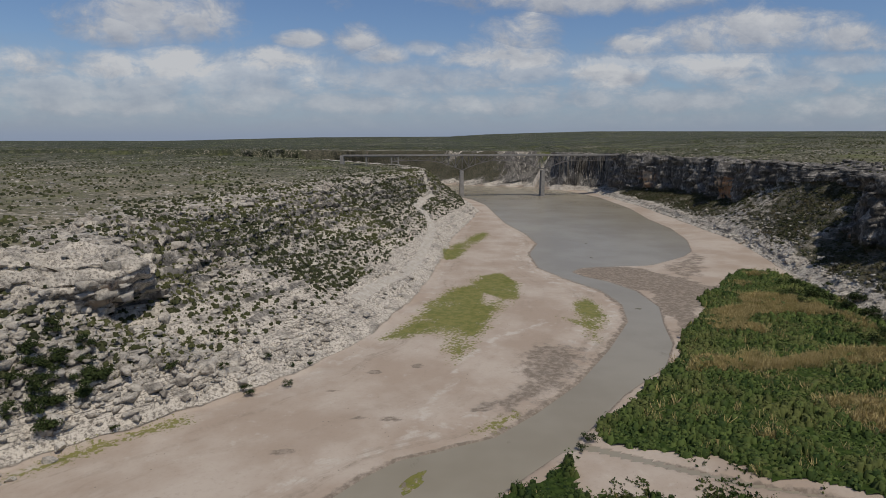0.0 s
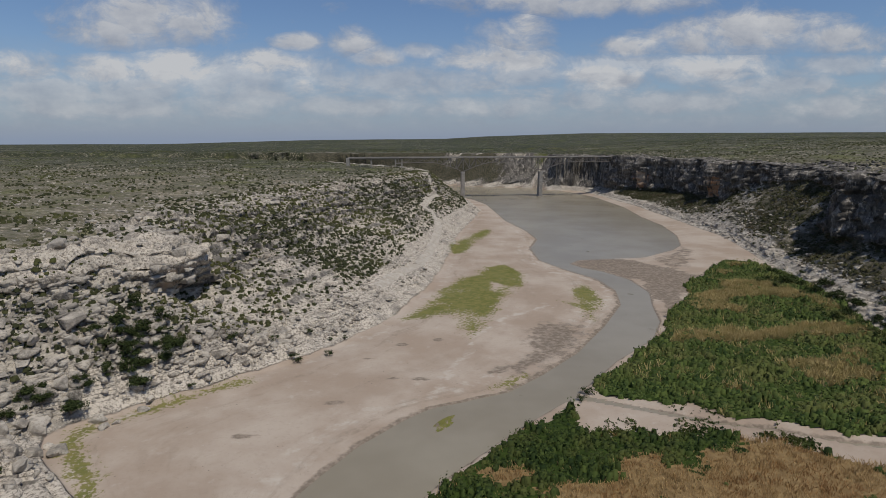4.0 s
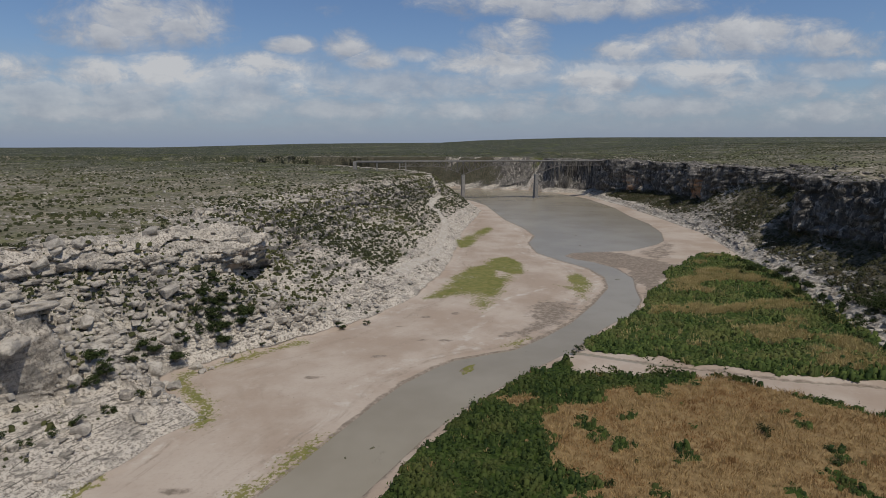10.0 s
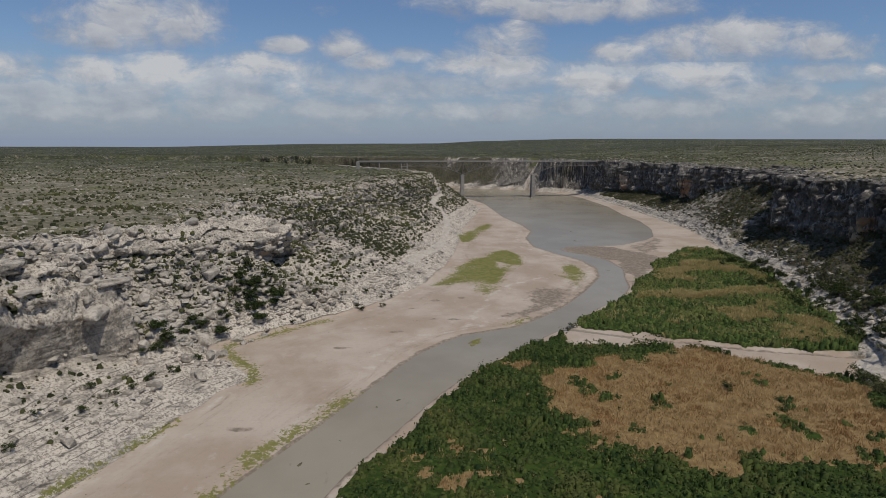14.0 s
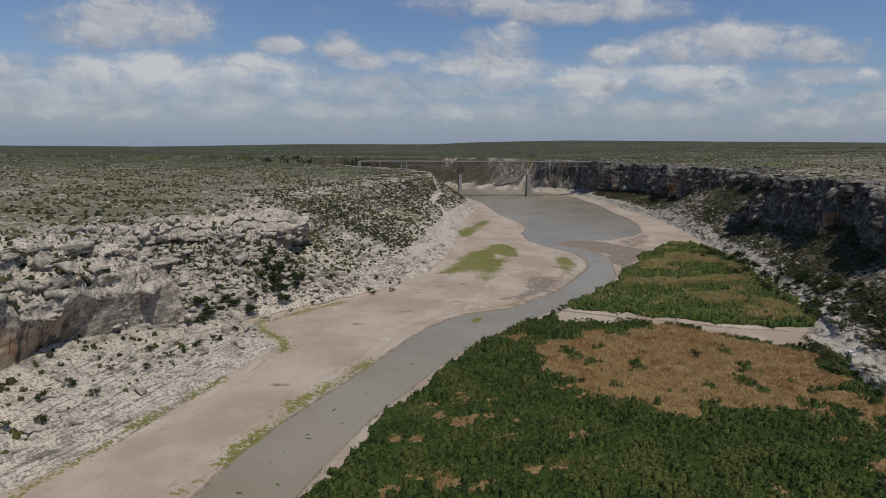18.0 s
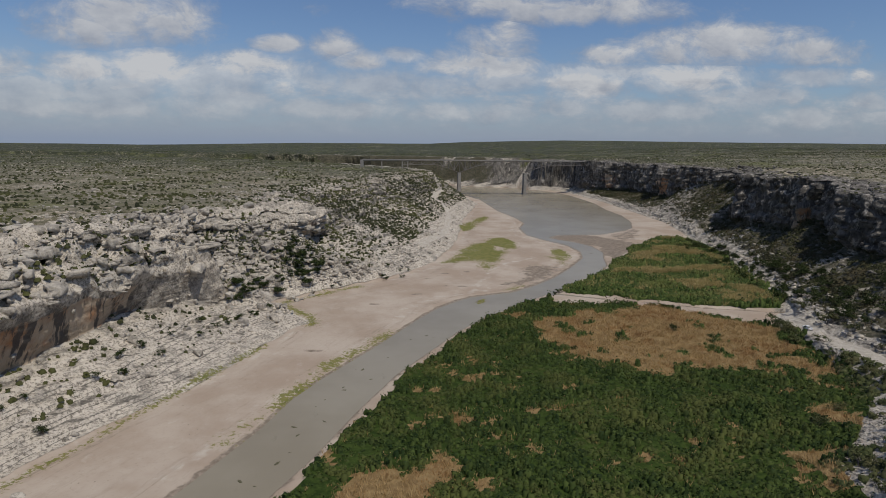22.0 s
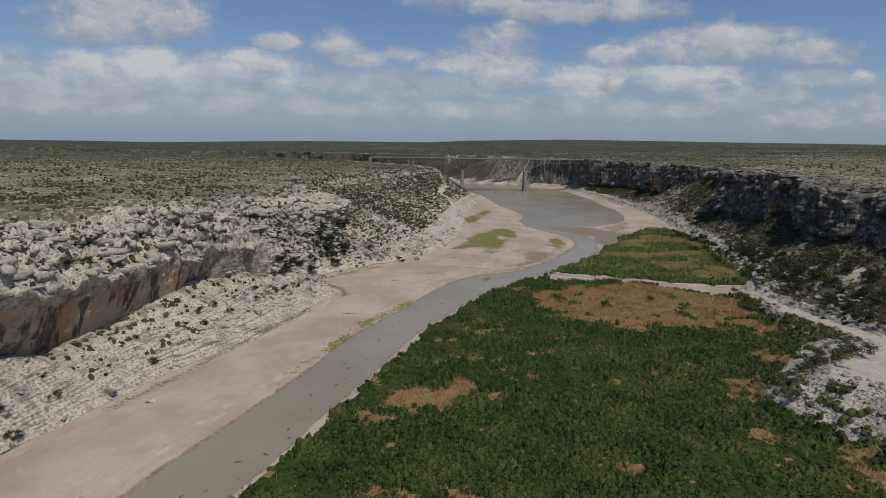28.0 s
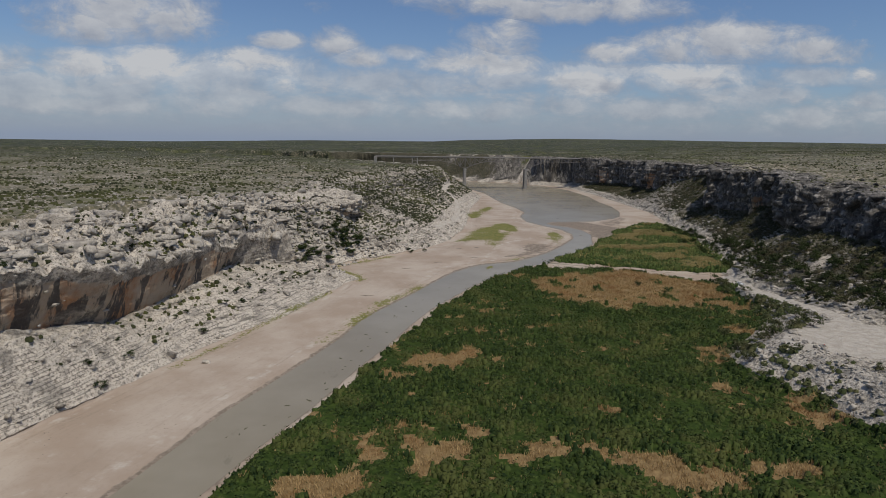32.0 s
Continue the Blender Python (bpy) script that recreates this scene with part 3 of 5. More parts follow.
def plan(Y):
    """For each row the break lines from the left skyline to the right one: x and z, and how finely to fill each stretch."""
    o = np.ones_like(Y)
    rim = table(Y, (-300, -232), (-60, -203), (-25, -193), (9, -187), (46, -172), (75, -164), (94, -158), (101, -176), (110, -188), (135, -178), (160, -146), (178, -126), (195, -118), (225, -134), (260, -132),
                (360, -108), (425, -76), (550, -33), (620, -2), (720, 8), (760, -2), (800, -16), (850, -40), (900, -64), (1000, -130), (1100, -200))
    rimz = table(Y, (-300, 50), (0, 49), (46, 50), (110, 47), (165, 46), (260, 46), (550, 46), (620, 44), (720, 42), (800, 44), (850, 42))
    lip = table(Y, (-300, -206), (-60, -178), (-42, -172), (0, -160), (32, -152), (60, -149), (80, -139), (92, -131), (97, -134), (101, -158), (110, -178), (135, -168), (160, -134), (178, -114), (186, -97), (200, -94), (210, -101),
                (225, -114), (260, -105), (360, -84), (425, -58), (550, -18), (620, 10), (720, 22), (760, 12), (800, -2), (850, -24), (900, -50), (1000, -114), (1100, -180))
    lipz = table(Y, (-300, 46), (-80, 44), (-39, 35), (0, 35), (37, 32), (84, 29), (96, 30), (101, 36), (110, 39), (160, 39), (178, 37), (190, 36), (225, 38), (260, 38), (620, 36), (720, 34), (850, 32))
    base = table(Y, (-300, -210), (-60, -182), (-42, -177), (0, -166), (32, -156), (60, -151), (80, -139), (92, -129), (97, -132), (101, -152), (110, -173), (135, -163), (160, -128), (178, -110), (186, -106), (200, -103), (210, -98),
                 (225, -95), (260, -84), (360, -62), (425, -40), (550, -4), (620, 24), (720, 34), (760, 26), (800, 14), (850, -8), (900, -32), (1000, -96), (1100, -160))
    basez = table(Y, (-300, 26), (-79, 24), (-69, 21), (-36, 12), (-15, 12), (30, 15.5), (60, 15), (87, 12), (96, 12.5), (101, 27), (110, 33), (135, 33), (160, 31), (178, 26), (190, 21), (225, 24), (260, 26), (620, 24), (800, 20), (850, 16))
    toe = table(Y, (-300, -222), (-102, -178), (-47, -153), (-27, -144), (-8, -135), (14, -120), (42, -108), (60, -102), (79, -97), (90, -87), (96, -94), (108, -107), (120, -114), (128, -112), (141, -96), (161, -72), (180, -50),
                (193, -41), (218, -24), (255, -12), (282, -1), (361, 14), (441, 26), (527, 46), (629, 70), (700, 66), (760, 58), (800, 44), (850, 22), (900, -4), (1000, -70), (1100, -130))
    bankl = table(Y, (-300, -196), (-126, -138), (-85, -124), (-65, -115), (-41, -104), (-12, -92), (8, -86), (25, -78), (55, -61), (80, -48), (99, -38), (114, -29), (129, -16), (136, -8), (141, 5), (146, 18), (160, 33), (180, 51),
                  (211, 72), (245, 92), (272, 99), (299, 97), (325, 85), (355, 75), (400, 78), (439, 92), (484, 92), (551, 84), (637, 84), (700, 84), (760, 74), (800, 58), (850, 38), (900, 14), (1000, -46), (1100, -110))
    bankr = table(Y, (-300, -176), (-128, -116), (-104, -106), (-81, -95), (-48, -82), (-29, -73), (-3, -63), (27, -50), (54, -34), (76, -21), (97, -5), (122, 19), (142, 41), (171, 65), (193, 88), (216, 101), (241, 108),
                  (267, 117), (298, 117), (320, 108), (330, 99), (343, 94), (353, 103), (358, 150), (385, 184), (404, 199), (450, 217), (509, 230), (571, 234), (658, 248), (786, 252), (850, 240), (900, 225), (1100, 240))
    # right-hand side: edge of the flats, road bank, road's far edge, cliff foot, rim
    flat = table(Y, (-300, 70), (-140, 72), (-100, 64), (-70, 54), (-48, 54), (-30, 76), (-6, 102), (30, 119), (72, 129), (88, 146), (140, 164), (164, 172), (229, 199), (266, 209),
                 (333, 226), (440, 250), (551, 257), (658, 264), (805, 260), (860, 256), (1100, 262))
    top = table(Y, (-300, 84), (-110, 80), (-90, 78), (-60, 73), (-50, 86), (-40, 101), (-28, 113), (0, 118), (30, 122), (60, 128), (78, 132), (88, 150), (140, 168), (164, 176), (229, 203), (440, 254),
                (551, 261), (658, 268), (805, 264), (1100, 266))
    topz = table(Y, (-300, 15), (-60, 14), (-40, 13.5), (0, 9.5), (30, 6.5), (60, 3.5), (78, 2.2), (90, 3.0), (1100, 3.0))
    rd = table(Y, (-300, 118), (-110, 124), (-70, 124), (-44, 129), (-20, 129), (14, 131), (48, 137), (76, 142), (90, 154), (140, 172), (164, 180), (229, 207), (440, 258), (551, 265), (658, 272),
               (805, 268), (1100, 270))
    rdz = topz + table(Y, (-300, 0.2), (70, 0.3), (100, 2.5), (1100, 3.0))
    foot = table(Y, (-300, 172), (-80, 172), (0, 176), (85, 190), (124, 202), (170, 222), (214, 232), (270, 236), (296, 241), (320, 250), (350, 262), (357, 278), (372, 298), (400, 306), (440, 306), (480, 303), (510, 299), (530, 290), (560, 292), (596, 300), (641, 318), (700, 306), (740, 290),
                 (805, 276), (1100, 276))
    footz = table(Y, (-300, 32), (85, 31), (124, 29), (180, 27), (190, 36), (206, 34), (216, 25), (296, 21), (350, 18), (357, 34), (372, 46), (400, 48), (440, 47), (480, 43), (510, 34), (528, 20), (596, 18), (641, 16), (740, 14), (805, 12), (1100, 12))
    rimr = table(Y, (-300, 190), (-80, 190), (0, 196), (85, 208), (124, 218), (170, 242), (214, 250), (270, 250), (296, 254), (320, 263), (350, 274), (357, 292), (372, 314), (400, 322), (440, 324), (480, 320), (510, 315), (530, 304), (560, 306), (596, 316), (641, 334), (700, 322), (740, 306),
                 (805, 286), (1100, 282))
    foot = rimr - 0.45 * (rimr - foot)
    rimrz = table(Y, (-300, 58), (85, 58), (124, 60), (214, 61), (353, 60), (557, 58), (641, 57), (805, 57), (1100, 57))
    wob = fbm(Y, 0 * Y, 0 * Y, 26, 3, 91)
    near_wall = 1 - sstep(np.abs(Y - 10), 75, 120)
    lip = lip + near_wall * 3.2 * wob
    lipz = lipz + near_wall * 3.0 * fbm(Y, 0 * Y + 9, 0 * Y, 19, 3, 92)
    basez = basez + near_wall * 1.6 * fbm(Y, 0 * Y + 3, 0 * Y, 22, 3, 93)
    hill = 52 + 0 * Y
    X = [(-4500 * o, hill, 0), (-1000 * o, hill, 14), (rim - 240, hill - 2, 46), (rim - 62, rimz + 0.5, 44), (rim, rimz, 44), (lip, lipz, 32), (base - 3.0 * sstep(-np.abs(Y + 20), -110, -70), basez + 1.5, 32),
         (base + 3, basez, 6), (toe, 1.2 * o, 50), (bankl, 0.25 * o, 44), (bankl + 5, -1.6 * o, 3), (bankr - 5, -1.6 * o, 8), (bankr, 0.3 * o, 3), (flat, 1.4 * o, 70), (top, topz, 14), (rd, rdz, 10),
         (foot, footz, 34), (rimr, rimrz, 34), (rimr + 70, rimrz + 4, 36), (rimr + 260, 72 * o, 46), (1100 * o, 84 * o, 22), (4500 * o, 88 * o, 16)]
    return X


def build_ground():
    Y = rows_of_y()
    X = plan(Y)
    cx, cz, seg = [], [], []
    for k in range(1, len(X)):
        (x0, z0, _), (x1, z1, n) = X[k - 1], X[k]
        for i in range(n):
            f = i / n
            cx.append(x0 + (x1 - x0) * f)
            cz.append(z0 + (z1 - z0) * f)
            seg.append(k - 1 + f)
    cx.append(X[-1][0])
    cz.append(X[-1][1])
    seg.append(len(X) - 1.0)
    x, z = np.array(cx).T, np.array(cz).T
    y = np.repeat(Y[:, None], x.shape[1], 1)
    s = np.repeat(np.array(seg)[None], x.shape[0], 0)

    def span(a, b, soft=0.25):
        return sstep(s, a - soft, a + soft) * (1 - sstep(s, b - soft, b + soft))

    # the brow between rim and lip is rounded
    f = np.clip(s - 4, 0, 1)
    z = z + (X[4][1] - X[5][1])[:, None] * (f - f ** 2.4)
    # the river turns away to the left behind a far wall
    fx = x + 22 * fbm(x, y, 0 * x, 70, 3, 40)
    beyond = y - far_shore(fx)
    wall = 57 * (0.13 * sstep(beyond, 0, 14) + 0.22 * sstep(beyond, 14, 32) + 0.65 * sstep(beyond, 32, 42))
    farm = sstep(beyond, -2, 4)
    z = np.where(beyond > 0, np.maximum(z, wall), z)
    far_face = sstep(beyond, 8, 22) * (1 - sstep(beyond, 44, 54)) * sstep(x, -520, -380) * (1 - sstep(x, 330, 420)) * (z > 3)
    # rolling plateau, rising to the skyline
    plateau_l, plateau_r = 1 - sstep(s, 3.4, 4.0), sstep(s, 17.2, 18.2)
    up = np.maximum(np.maximum(plateau_l, plateau_r), sstep(beyond, 44, 80))
    sky_z = np.interp(x / np.maximum(y, 1200) * 4000, [-4500, -1600, -1300, -600, 577, 1168, 3000], [46, 46, 56, 76, 84, 89, 92])
    z = z + up * sstep(y, 1300, 3900) * (sky_z - np.where(y > 1100, 57, z)) * (np.abs(x) < 4400)
    z = z + up * (3.0 * fbm(x, y, 0 * x, 260, 3, 3) * sstep(y, 900, 1500) + 1.1 * fbm(x, y, 0 * x, 60, 4, 5)) * (1 - 0.6 * sstep(y, 2500, 4000))
    # a shallow draw and steps on the left plateau
    z = z - plateau_l * 5 * np.exp(-((y - 1250 + 0.25 * x) / 70) ** 2) * sstep(-x, 100, 300)

    rocky_l, rocky_r = span(3.35, 8.0), span(14.8, 18.0)
    rocky = np.maximum(np.maximum(rocky_l, rocky_r), np.minimum(far_face * 1.2, 1))
    face = np.maximum(span(4.2, 6.2), span(16.2, 17.3))
    ang = 0 * x
    # bedding: thin ledges that step the slopes, and blocks that jut from the faces
    warp = 1.4 * fbm(x, y, ang, 38, 3, 11)
    lay = (z + warp) / 1.9
    fl = np.floor(lay)
    stepz = (fl + sstep(lay - fl, 0.55, 0.95)) * 1.9 - warp
    lay3 = (z + 1.5 * warp) / 4.4
    fl3 = np.floor(lay3)
    z = z + ((fl3 + sstep(lay3 - fl3, 0.5, 0.95)) * 4.4 - 1.5 * warp - z) * span(4.6, 7.2, 0.3) * sstep(y, 185, 215) * 0.95 * (1 - farm)
    gentle = span(6.8, 8.0, 0.3) * 0.85 + span(3.4, 4.6) * 0.8 + span(15.0, 16.2) * 0.08
    z = z + (stepz - z) * gentle
    lay4 = (z + 1.2 * warp) / 0.95
    fl4 = np.floor(lay4)
    z = z + ((fl4 + sstep(lay4 - fl4, 0.7, 0.98)) * 0.95 - 1.2 * warp - z) * (span(6.3, 8.0, 0.2) * (y < 97) * 0.95 + span(6.9, 8.0, 0.2) * (y > 175) * 0.85)
    blk = lattice(np.floor((y + 3 * fbm(x, y, z, 12, 2, 21)) / 7.0).astype(np.int64), fl.astype(np.int64) // 2, (0 * fl).astype(np.int64), 7) - 0.5
    bed = lattice(fl.astype(np.int64), (0 * fl).astype(np.int64), (0 * fl).astype(np.int64), 9) - 0.5
    rough = 1.0 - np.abs(fbm(x, y, z * 1.3, 17, 4, 31))
    lay2 = (z + 1.6 * warp) / 4.6
    fl2 = np.floor(lay2)
    bed2 = lattice(fl2.astype(np.int64), np.floor((y + 8 * fbm(x, y, ang, 25, 2, 12)) / 26).astype(np.int64), (0 * fl2).astype(np.int64), 15) - 0.5
    notch = 1 - sstep(np.abs(lay2 - fl2 - 0.06), 0.02, 0.14)
    right = s > 12
    out = rocky * (1 - 0.7 * span(6.4, 8.0) * (y < 97)) * (2.6 * fbm(x, y, z, 30, 3, 17) + 2.0 * (rough - 0.6)) + face * (2.6 * blk + 1.6 * bed + 1.8 * fbm(x, y, z, 6, 3, 23)) * np.where(right, 0.55, 1) * (1 - 0.55 * span(4.9, 6.1, 0.1) * (y < 130)) + np.maximum(face, span(3.6, 5.2)) * (3.4 * bed2 - 1.8 * notch) * np.where(right, 0.35, 1) * (1 - 0.7 * span(4.9, 6.1, 0.1) * (y < 130))
    out = out + right * span(16.0, 18.0, 0.4) * (8.0 * fbm(x, y, z * 0.3, 46, 2, 14) + 5.0 * (0.55 - np.abs(fbm(x, y, z * 0.25, 22, 3, 16))) + 2.0 * (0.5 - np.abs(fbm(x, y, z * 0.18, 9, 3, 26))))
    cseam, clevel = blocks(y + 3 * fbm(x, y, z, 11, 2, 211), z * 0.42, 11.0, 213)
    cseam2, clevel2 = blocks(y + 1.5 * fbm(x, y, z, 6, 2, 215), z * 0.55, 4.6, 217)
    out = out + right * span(16.0, 17.4, 0.12) * (3.0 * (sstep(cseam, 0, 0.25) - 0.6) + 12.0 * (clevel - 0.5) + 1.6 * (sstep(cseam2, 0, 0.3) - 0.6) + 5.0 * (clevel2 - 0.5))
    z = z + right * span(16.7, 18.0, 0.3) * 3.0 * fbm(x, y, ang, 34, 3, 20)
    wx, wy = x + 2.2 * fbm(x, y, ang, 9, 2, 71), y + 2.2 * fbm(x, y, ang, 9, 2, 73)
    seam, level = blocks(wx, wy * 0.8, 9.5, 201)
    seam2, level2 = blocks(wx, wy, 4.2, 203)
    swell, nub = sstep(seam, 0.0, 0.3), sstep(seam2, 0.0, 0.3)
    cap = span(3.45, 5.0, 0.15) * (y < 100) + 0.4 * span(3.8, 5.2, 0.2) * (y >= 100) * (y < 260)
    z = z + cap * (3.4 * (swell - 0.75) + 5.0 * (level - 0.5) + 1.6 * (nub - 0.7) + 1.8 * (level2 - 0.5))
    tumbled = span(5.3, 7.6, 0.2) * sstep(y, 95, 104) * (1 - sstep(y, 182, 190)) + 0.6 * span(3.7, 6.9, 0.2) * sstep(y, 205, 225) * (1 - sstep(y, 640, 720))
    z = z + tumbled * (2.3 * (nub - 0.7) + 1.9 * (level2 - 0.5))
    smoothwall = (1 - sstep(np.abs(y - 8), 78, 98)) * span(4.95, 6.1, 0.1)
    out = out * (1 - 0.8 * smoothwall)
    out_x = np.where(s < 10, out, -out) * (1 - farm)
    x = x + out_x
    y = y + farm * far_face * (-15 * fbm(x, y, z * 0.6, 60, 3, 18) - 9 * (0.5 - np.abs(fbm(x, y, z * 1.1, 24, 3, 28))) - 4 * blk) + rocky * 0.9 * fbm(x, y, z, 9, 3, 19) * (1 - farm)
    calm = span(6.4, 8.0) * np.where(y < 97, 0.92, 0.35)
    z = z + rocky * (1.0 * fbm(x, y, ang, 15, 4, 29) + 0.75 * fbm(x, y, ang, 4.5, 3, 33)) * (1 - 0.6 * smoothwall) * (1 - calm)
    # hollows under the rim
    for hx, hy, hz, r, deep in ((-176, 8, 41, 4.0, 6), (-162, 62, 36, 6, 5), (-101, 194, 20, 9, 8), (-150, 140, 37, 5, 5), (-174, 112, 37, 6, 5), (-181, -30, 40, 5, 5), (-170, 30, 42, 4, 4)):
        g = np.exp(-(((x - hx) / 9) ** 2 + ((y - hy) / r) ** 2 + ((z - hz) / (r * 0.6)) ** 2))
        x = x - deep * g
    # flats
    flats = span(8.0, 13.0, 0.15) * (s < 9.3) + span(12.0, 13.0, 0.05)
    z = z + np.minimum(flats, 1) * np.clip(0.35 * fbm(x, y, ang, 30, 3, 41) + 0.15, -0.1, 0.9) * sstep(np.minimum(np.abs(s - 9), np.abs(s - 12)), 0.0, 0.25)
    bar = np.maximum(np.exp(-(((x + 4 - 0.5 * (y - 126)) / 5) ** 2 + ((y - 126) / 11) ** 2)), np.exp(-(((x - 118) / 7) ** 2 + ((y - 398) / 4) ** 2)))
    z = z + 2.1 * bar * (s > 9) * (s < 12)
    # a shallow creek crosses the sand strip beside the reeds
    creek = near_line(x, y, CREEK, 1.5, 1.0) * (s > 11.9) * (s < 14.2)
    pool = np.exp(-(((x - 146) / 5) ** 2 + ((y - 96) / 2.6) ** 2)) * (s > 11.9) * (s < 14.2)
    creek = np.maximum(creek, sstep(pool, 0.3, 0.6))
    z = z + (np.minimum(z, -0.35) - z) * sstep(creek, 0.15, 0.85)
    # the hillside track is cut level into the slope
    road = near_line(x, y, ROAD, 4.2, 1.0) * (s > 12)
    lot = inside(x, y, LOT, 1.2) * (s > 12)
    track = near_line(x, y, TRACK, 3.0, 1.2) * (s > 4) * (s < 8.5)

    sand = np.maximum(span(7.97, 12.98, 0.05), 0) * (1 - farm)
    sand = np.maximum(sand, farm * (1 - sstep(z, 0.6, 1.6)))
    alg = np.maximum.reduce([inside(x, y, GREEN_MAIN, 6) * 0.92, inside(x, y, GREEN_LUSH, 3) * 1.25, inside(x, y, GREEN_ROOT, 3) * 0.62, inside(x, y, GREEN_FAR, 5), inside(x, y, GREEN_SPIT, 4) * 0.78,
                             near_line(x, y, [(-100, -20), (-74, 40), (-52, 76)], 3.0, 5) * 0.85, near_line(x, y, [(-88, 84), (-92, 100), (-106, 116), (-108, 124), (-92, 140), (-70, 158)], 3.4, 4) * 0.72,
                             near_line(x, y, [(-150, -48), (-128, 2), (-104, 58)], 1.4, 3) * 0.8, bar * 0.8])
    alg = alg * np.clip(0.95 + 0.45 * fbm(x, y, 0 * x, 13, 3, 99), 0.3, 1.1)
    wallz = (1 - sstep(np.abs(y + 22), 62, 90)) * span(5.25, 6.2, 0.12) + (1 - farm) * np.exp(-((y - 188) / 7) ** 2) * span(5.0, 6.0) * 0.8 + span(16.02, 16.6, 0.08) * (np.exp(-((y - 562) / 15) ** 2) + 0.7 * np.exp(-((y - 745) / 18) ** 2)) + 0.8 * span(16.0, 16.35, 0.06) * (np.exp(-((y - 338) / 6) ** 2) + 0.8 * np.exp(-((y - 210) / 12) ** 2))
    soil = np.maximum(np.maximum(plateau_l, sstep(s, 17.15, 17.6)), sstep(beyond, 46, 70))
    mud = np.maximum.reduce([inside(x, y, MUD_SPIT, 12) * 0.95, inside(x + 7 * fbm(x, y, 0 * x, 22, 3, 94), y + 7 * fbm(x, y, 0 * x, 22, 3, 95), MUD_BAR, 5), inside(x, y, WET_FLAT, 6) * 0.55, span(9.0, 12.0, 0.02) * (1 - farm), span(8.975, 9.02, 0.02) * 0.72, creek])
    # right cliff and far wall: their shade goes in as dark colour
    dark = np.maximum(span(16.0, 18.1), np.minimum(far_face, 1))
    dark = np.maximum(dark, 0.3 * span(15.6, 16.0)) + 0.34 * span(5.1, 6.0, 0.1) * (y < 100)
    # colours each bed's steep riser dark, for the shadow line under the ledge
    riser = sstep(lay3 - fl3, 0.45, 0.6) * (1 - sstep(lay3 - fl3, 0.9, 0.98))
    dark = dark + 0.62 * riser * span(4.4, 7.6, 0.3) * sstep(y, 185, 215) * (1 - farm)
    pale = (1 - farm) * np.maximum(span(6.5, 8.0) * (0.45 + 0.55 * sstep(s, 6.9, 7.3)), np.maximum(0.62 * span(13.2, 14.0, 0.1), 0.55 * span(14.9, 15.25))) + 0.72 * span(3.55, 5.1) * sstep(-y, -215, -120)
    pale = pale * np.where((y > 97) & (y < 190) & (s < 7.6), 0.2, 1) * np.where((y >= 190) & (s < 8), 0.84, 1) * np.where((s > 14.5) & (y < 82), 0.1, 1)
    pale = np.maximum(pale, 0.62 * span(3.9, 5.4) * (y > 95) * (y < 205))
    pale = np.maximum(pale, farm * sstep(z, 0.5, 1.5) * (1 - sstep(z, 6, 9)) * 0.9 * sstep(x, 70, 130))
    spots = 0 * x
    for sx, sy, rx_, ry_ in ((-11, 156, 4, 2.4), (-38, 140, 5, 2.2), (-17, 191, 4, 2), (-2, 196, 3, 2.4), (16, 162, 3, 2), (-20, 157, 2.2, 1.6), (-60, 120, 5, 1.6), (50, 317, 4, 2), (-84, 52, 5, 2), (-30, 176, 4, 1.5)):
        spots = np.maximum(spots, np.exp(-(((x - sx) / rx_) ** 2 + ((y - sy) / ry_) ** 2)))
    mud = np.maximum(mud, 0.85 * spots * (s > 8) * (s < 9))
    salt = np.maximum.reduce([near_line(x + 2.5 * fbm(x, y, 0 * x, 9, 3, 98), y, CHANNEL, 2.6, 3.0) * 0.62, near_line(x, y, SALT, 4.0, 6) * 0.6, span(8.76, 8.93, 0.08) * 0.42, span(8.0, 8.1, 0.05) * 0.4])
    earth_shade = span(15.13, 16.1, 0.08) * (1 - farm) * (0.75 + 0.5 * fbm(x, y, 0 * x, 24, 3, 53))
    # on the far wall the same dark colour stands in for cloud shade
    earth_shade = np.maximum(earth_shade, far_face * 0.8 * (1 - sstep(x, 120, 190)))
    roadw = np.maximum.reduce([road, lot, track * 0.9])

    nr, nc = x.shape
    me = bpy.data.meshes.new("ground")
    co = np.stack([x, y, z], -1).reshape(-1, 3).astype(np.float32)
    idx = np.arange(nr * nc).reshape(nr, nc)
    quads = np.stack([idx[:-1, :-1], idx[:-1, 1:], idx[1:, 1:], idx[1:, :-1]], -1).reshape(-1, 4)
    fill(me, co, quads)
    for name, parts in (("zone", (sand, alg, wallz)), ("cover", (soil, roadw, mud)), ("tone", (dark, pale, salt)), ("earth_shade", (earth_shade, np.clip(s - 8, 0, 1) * (s < 9.01), 0 * earth_shade))):
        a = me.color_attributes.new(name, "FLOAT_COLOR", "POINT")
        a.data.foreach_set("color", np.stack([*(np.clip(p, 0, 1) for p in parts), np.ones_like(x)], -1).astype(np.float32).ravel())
    me.polygons.foreach_set("use_smooth", np.ones(len(quads), bool))
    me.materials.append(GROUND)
    tagged(new("ground", me), "pale limestone canyon with scrubby plateaus and pinkish sand flats", "ground", kind="structure")
    return dict(x=x, y=y, z=z, s=s, soil=soil, rocky=rocky, road=np.maximum(roadw, 0), beyond=beyond, farm=farm, Y=Y)


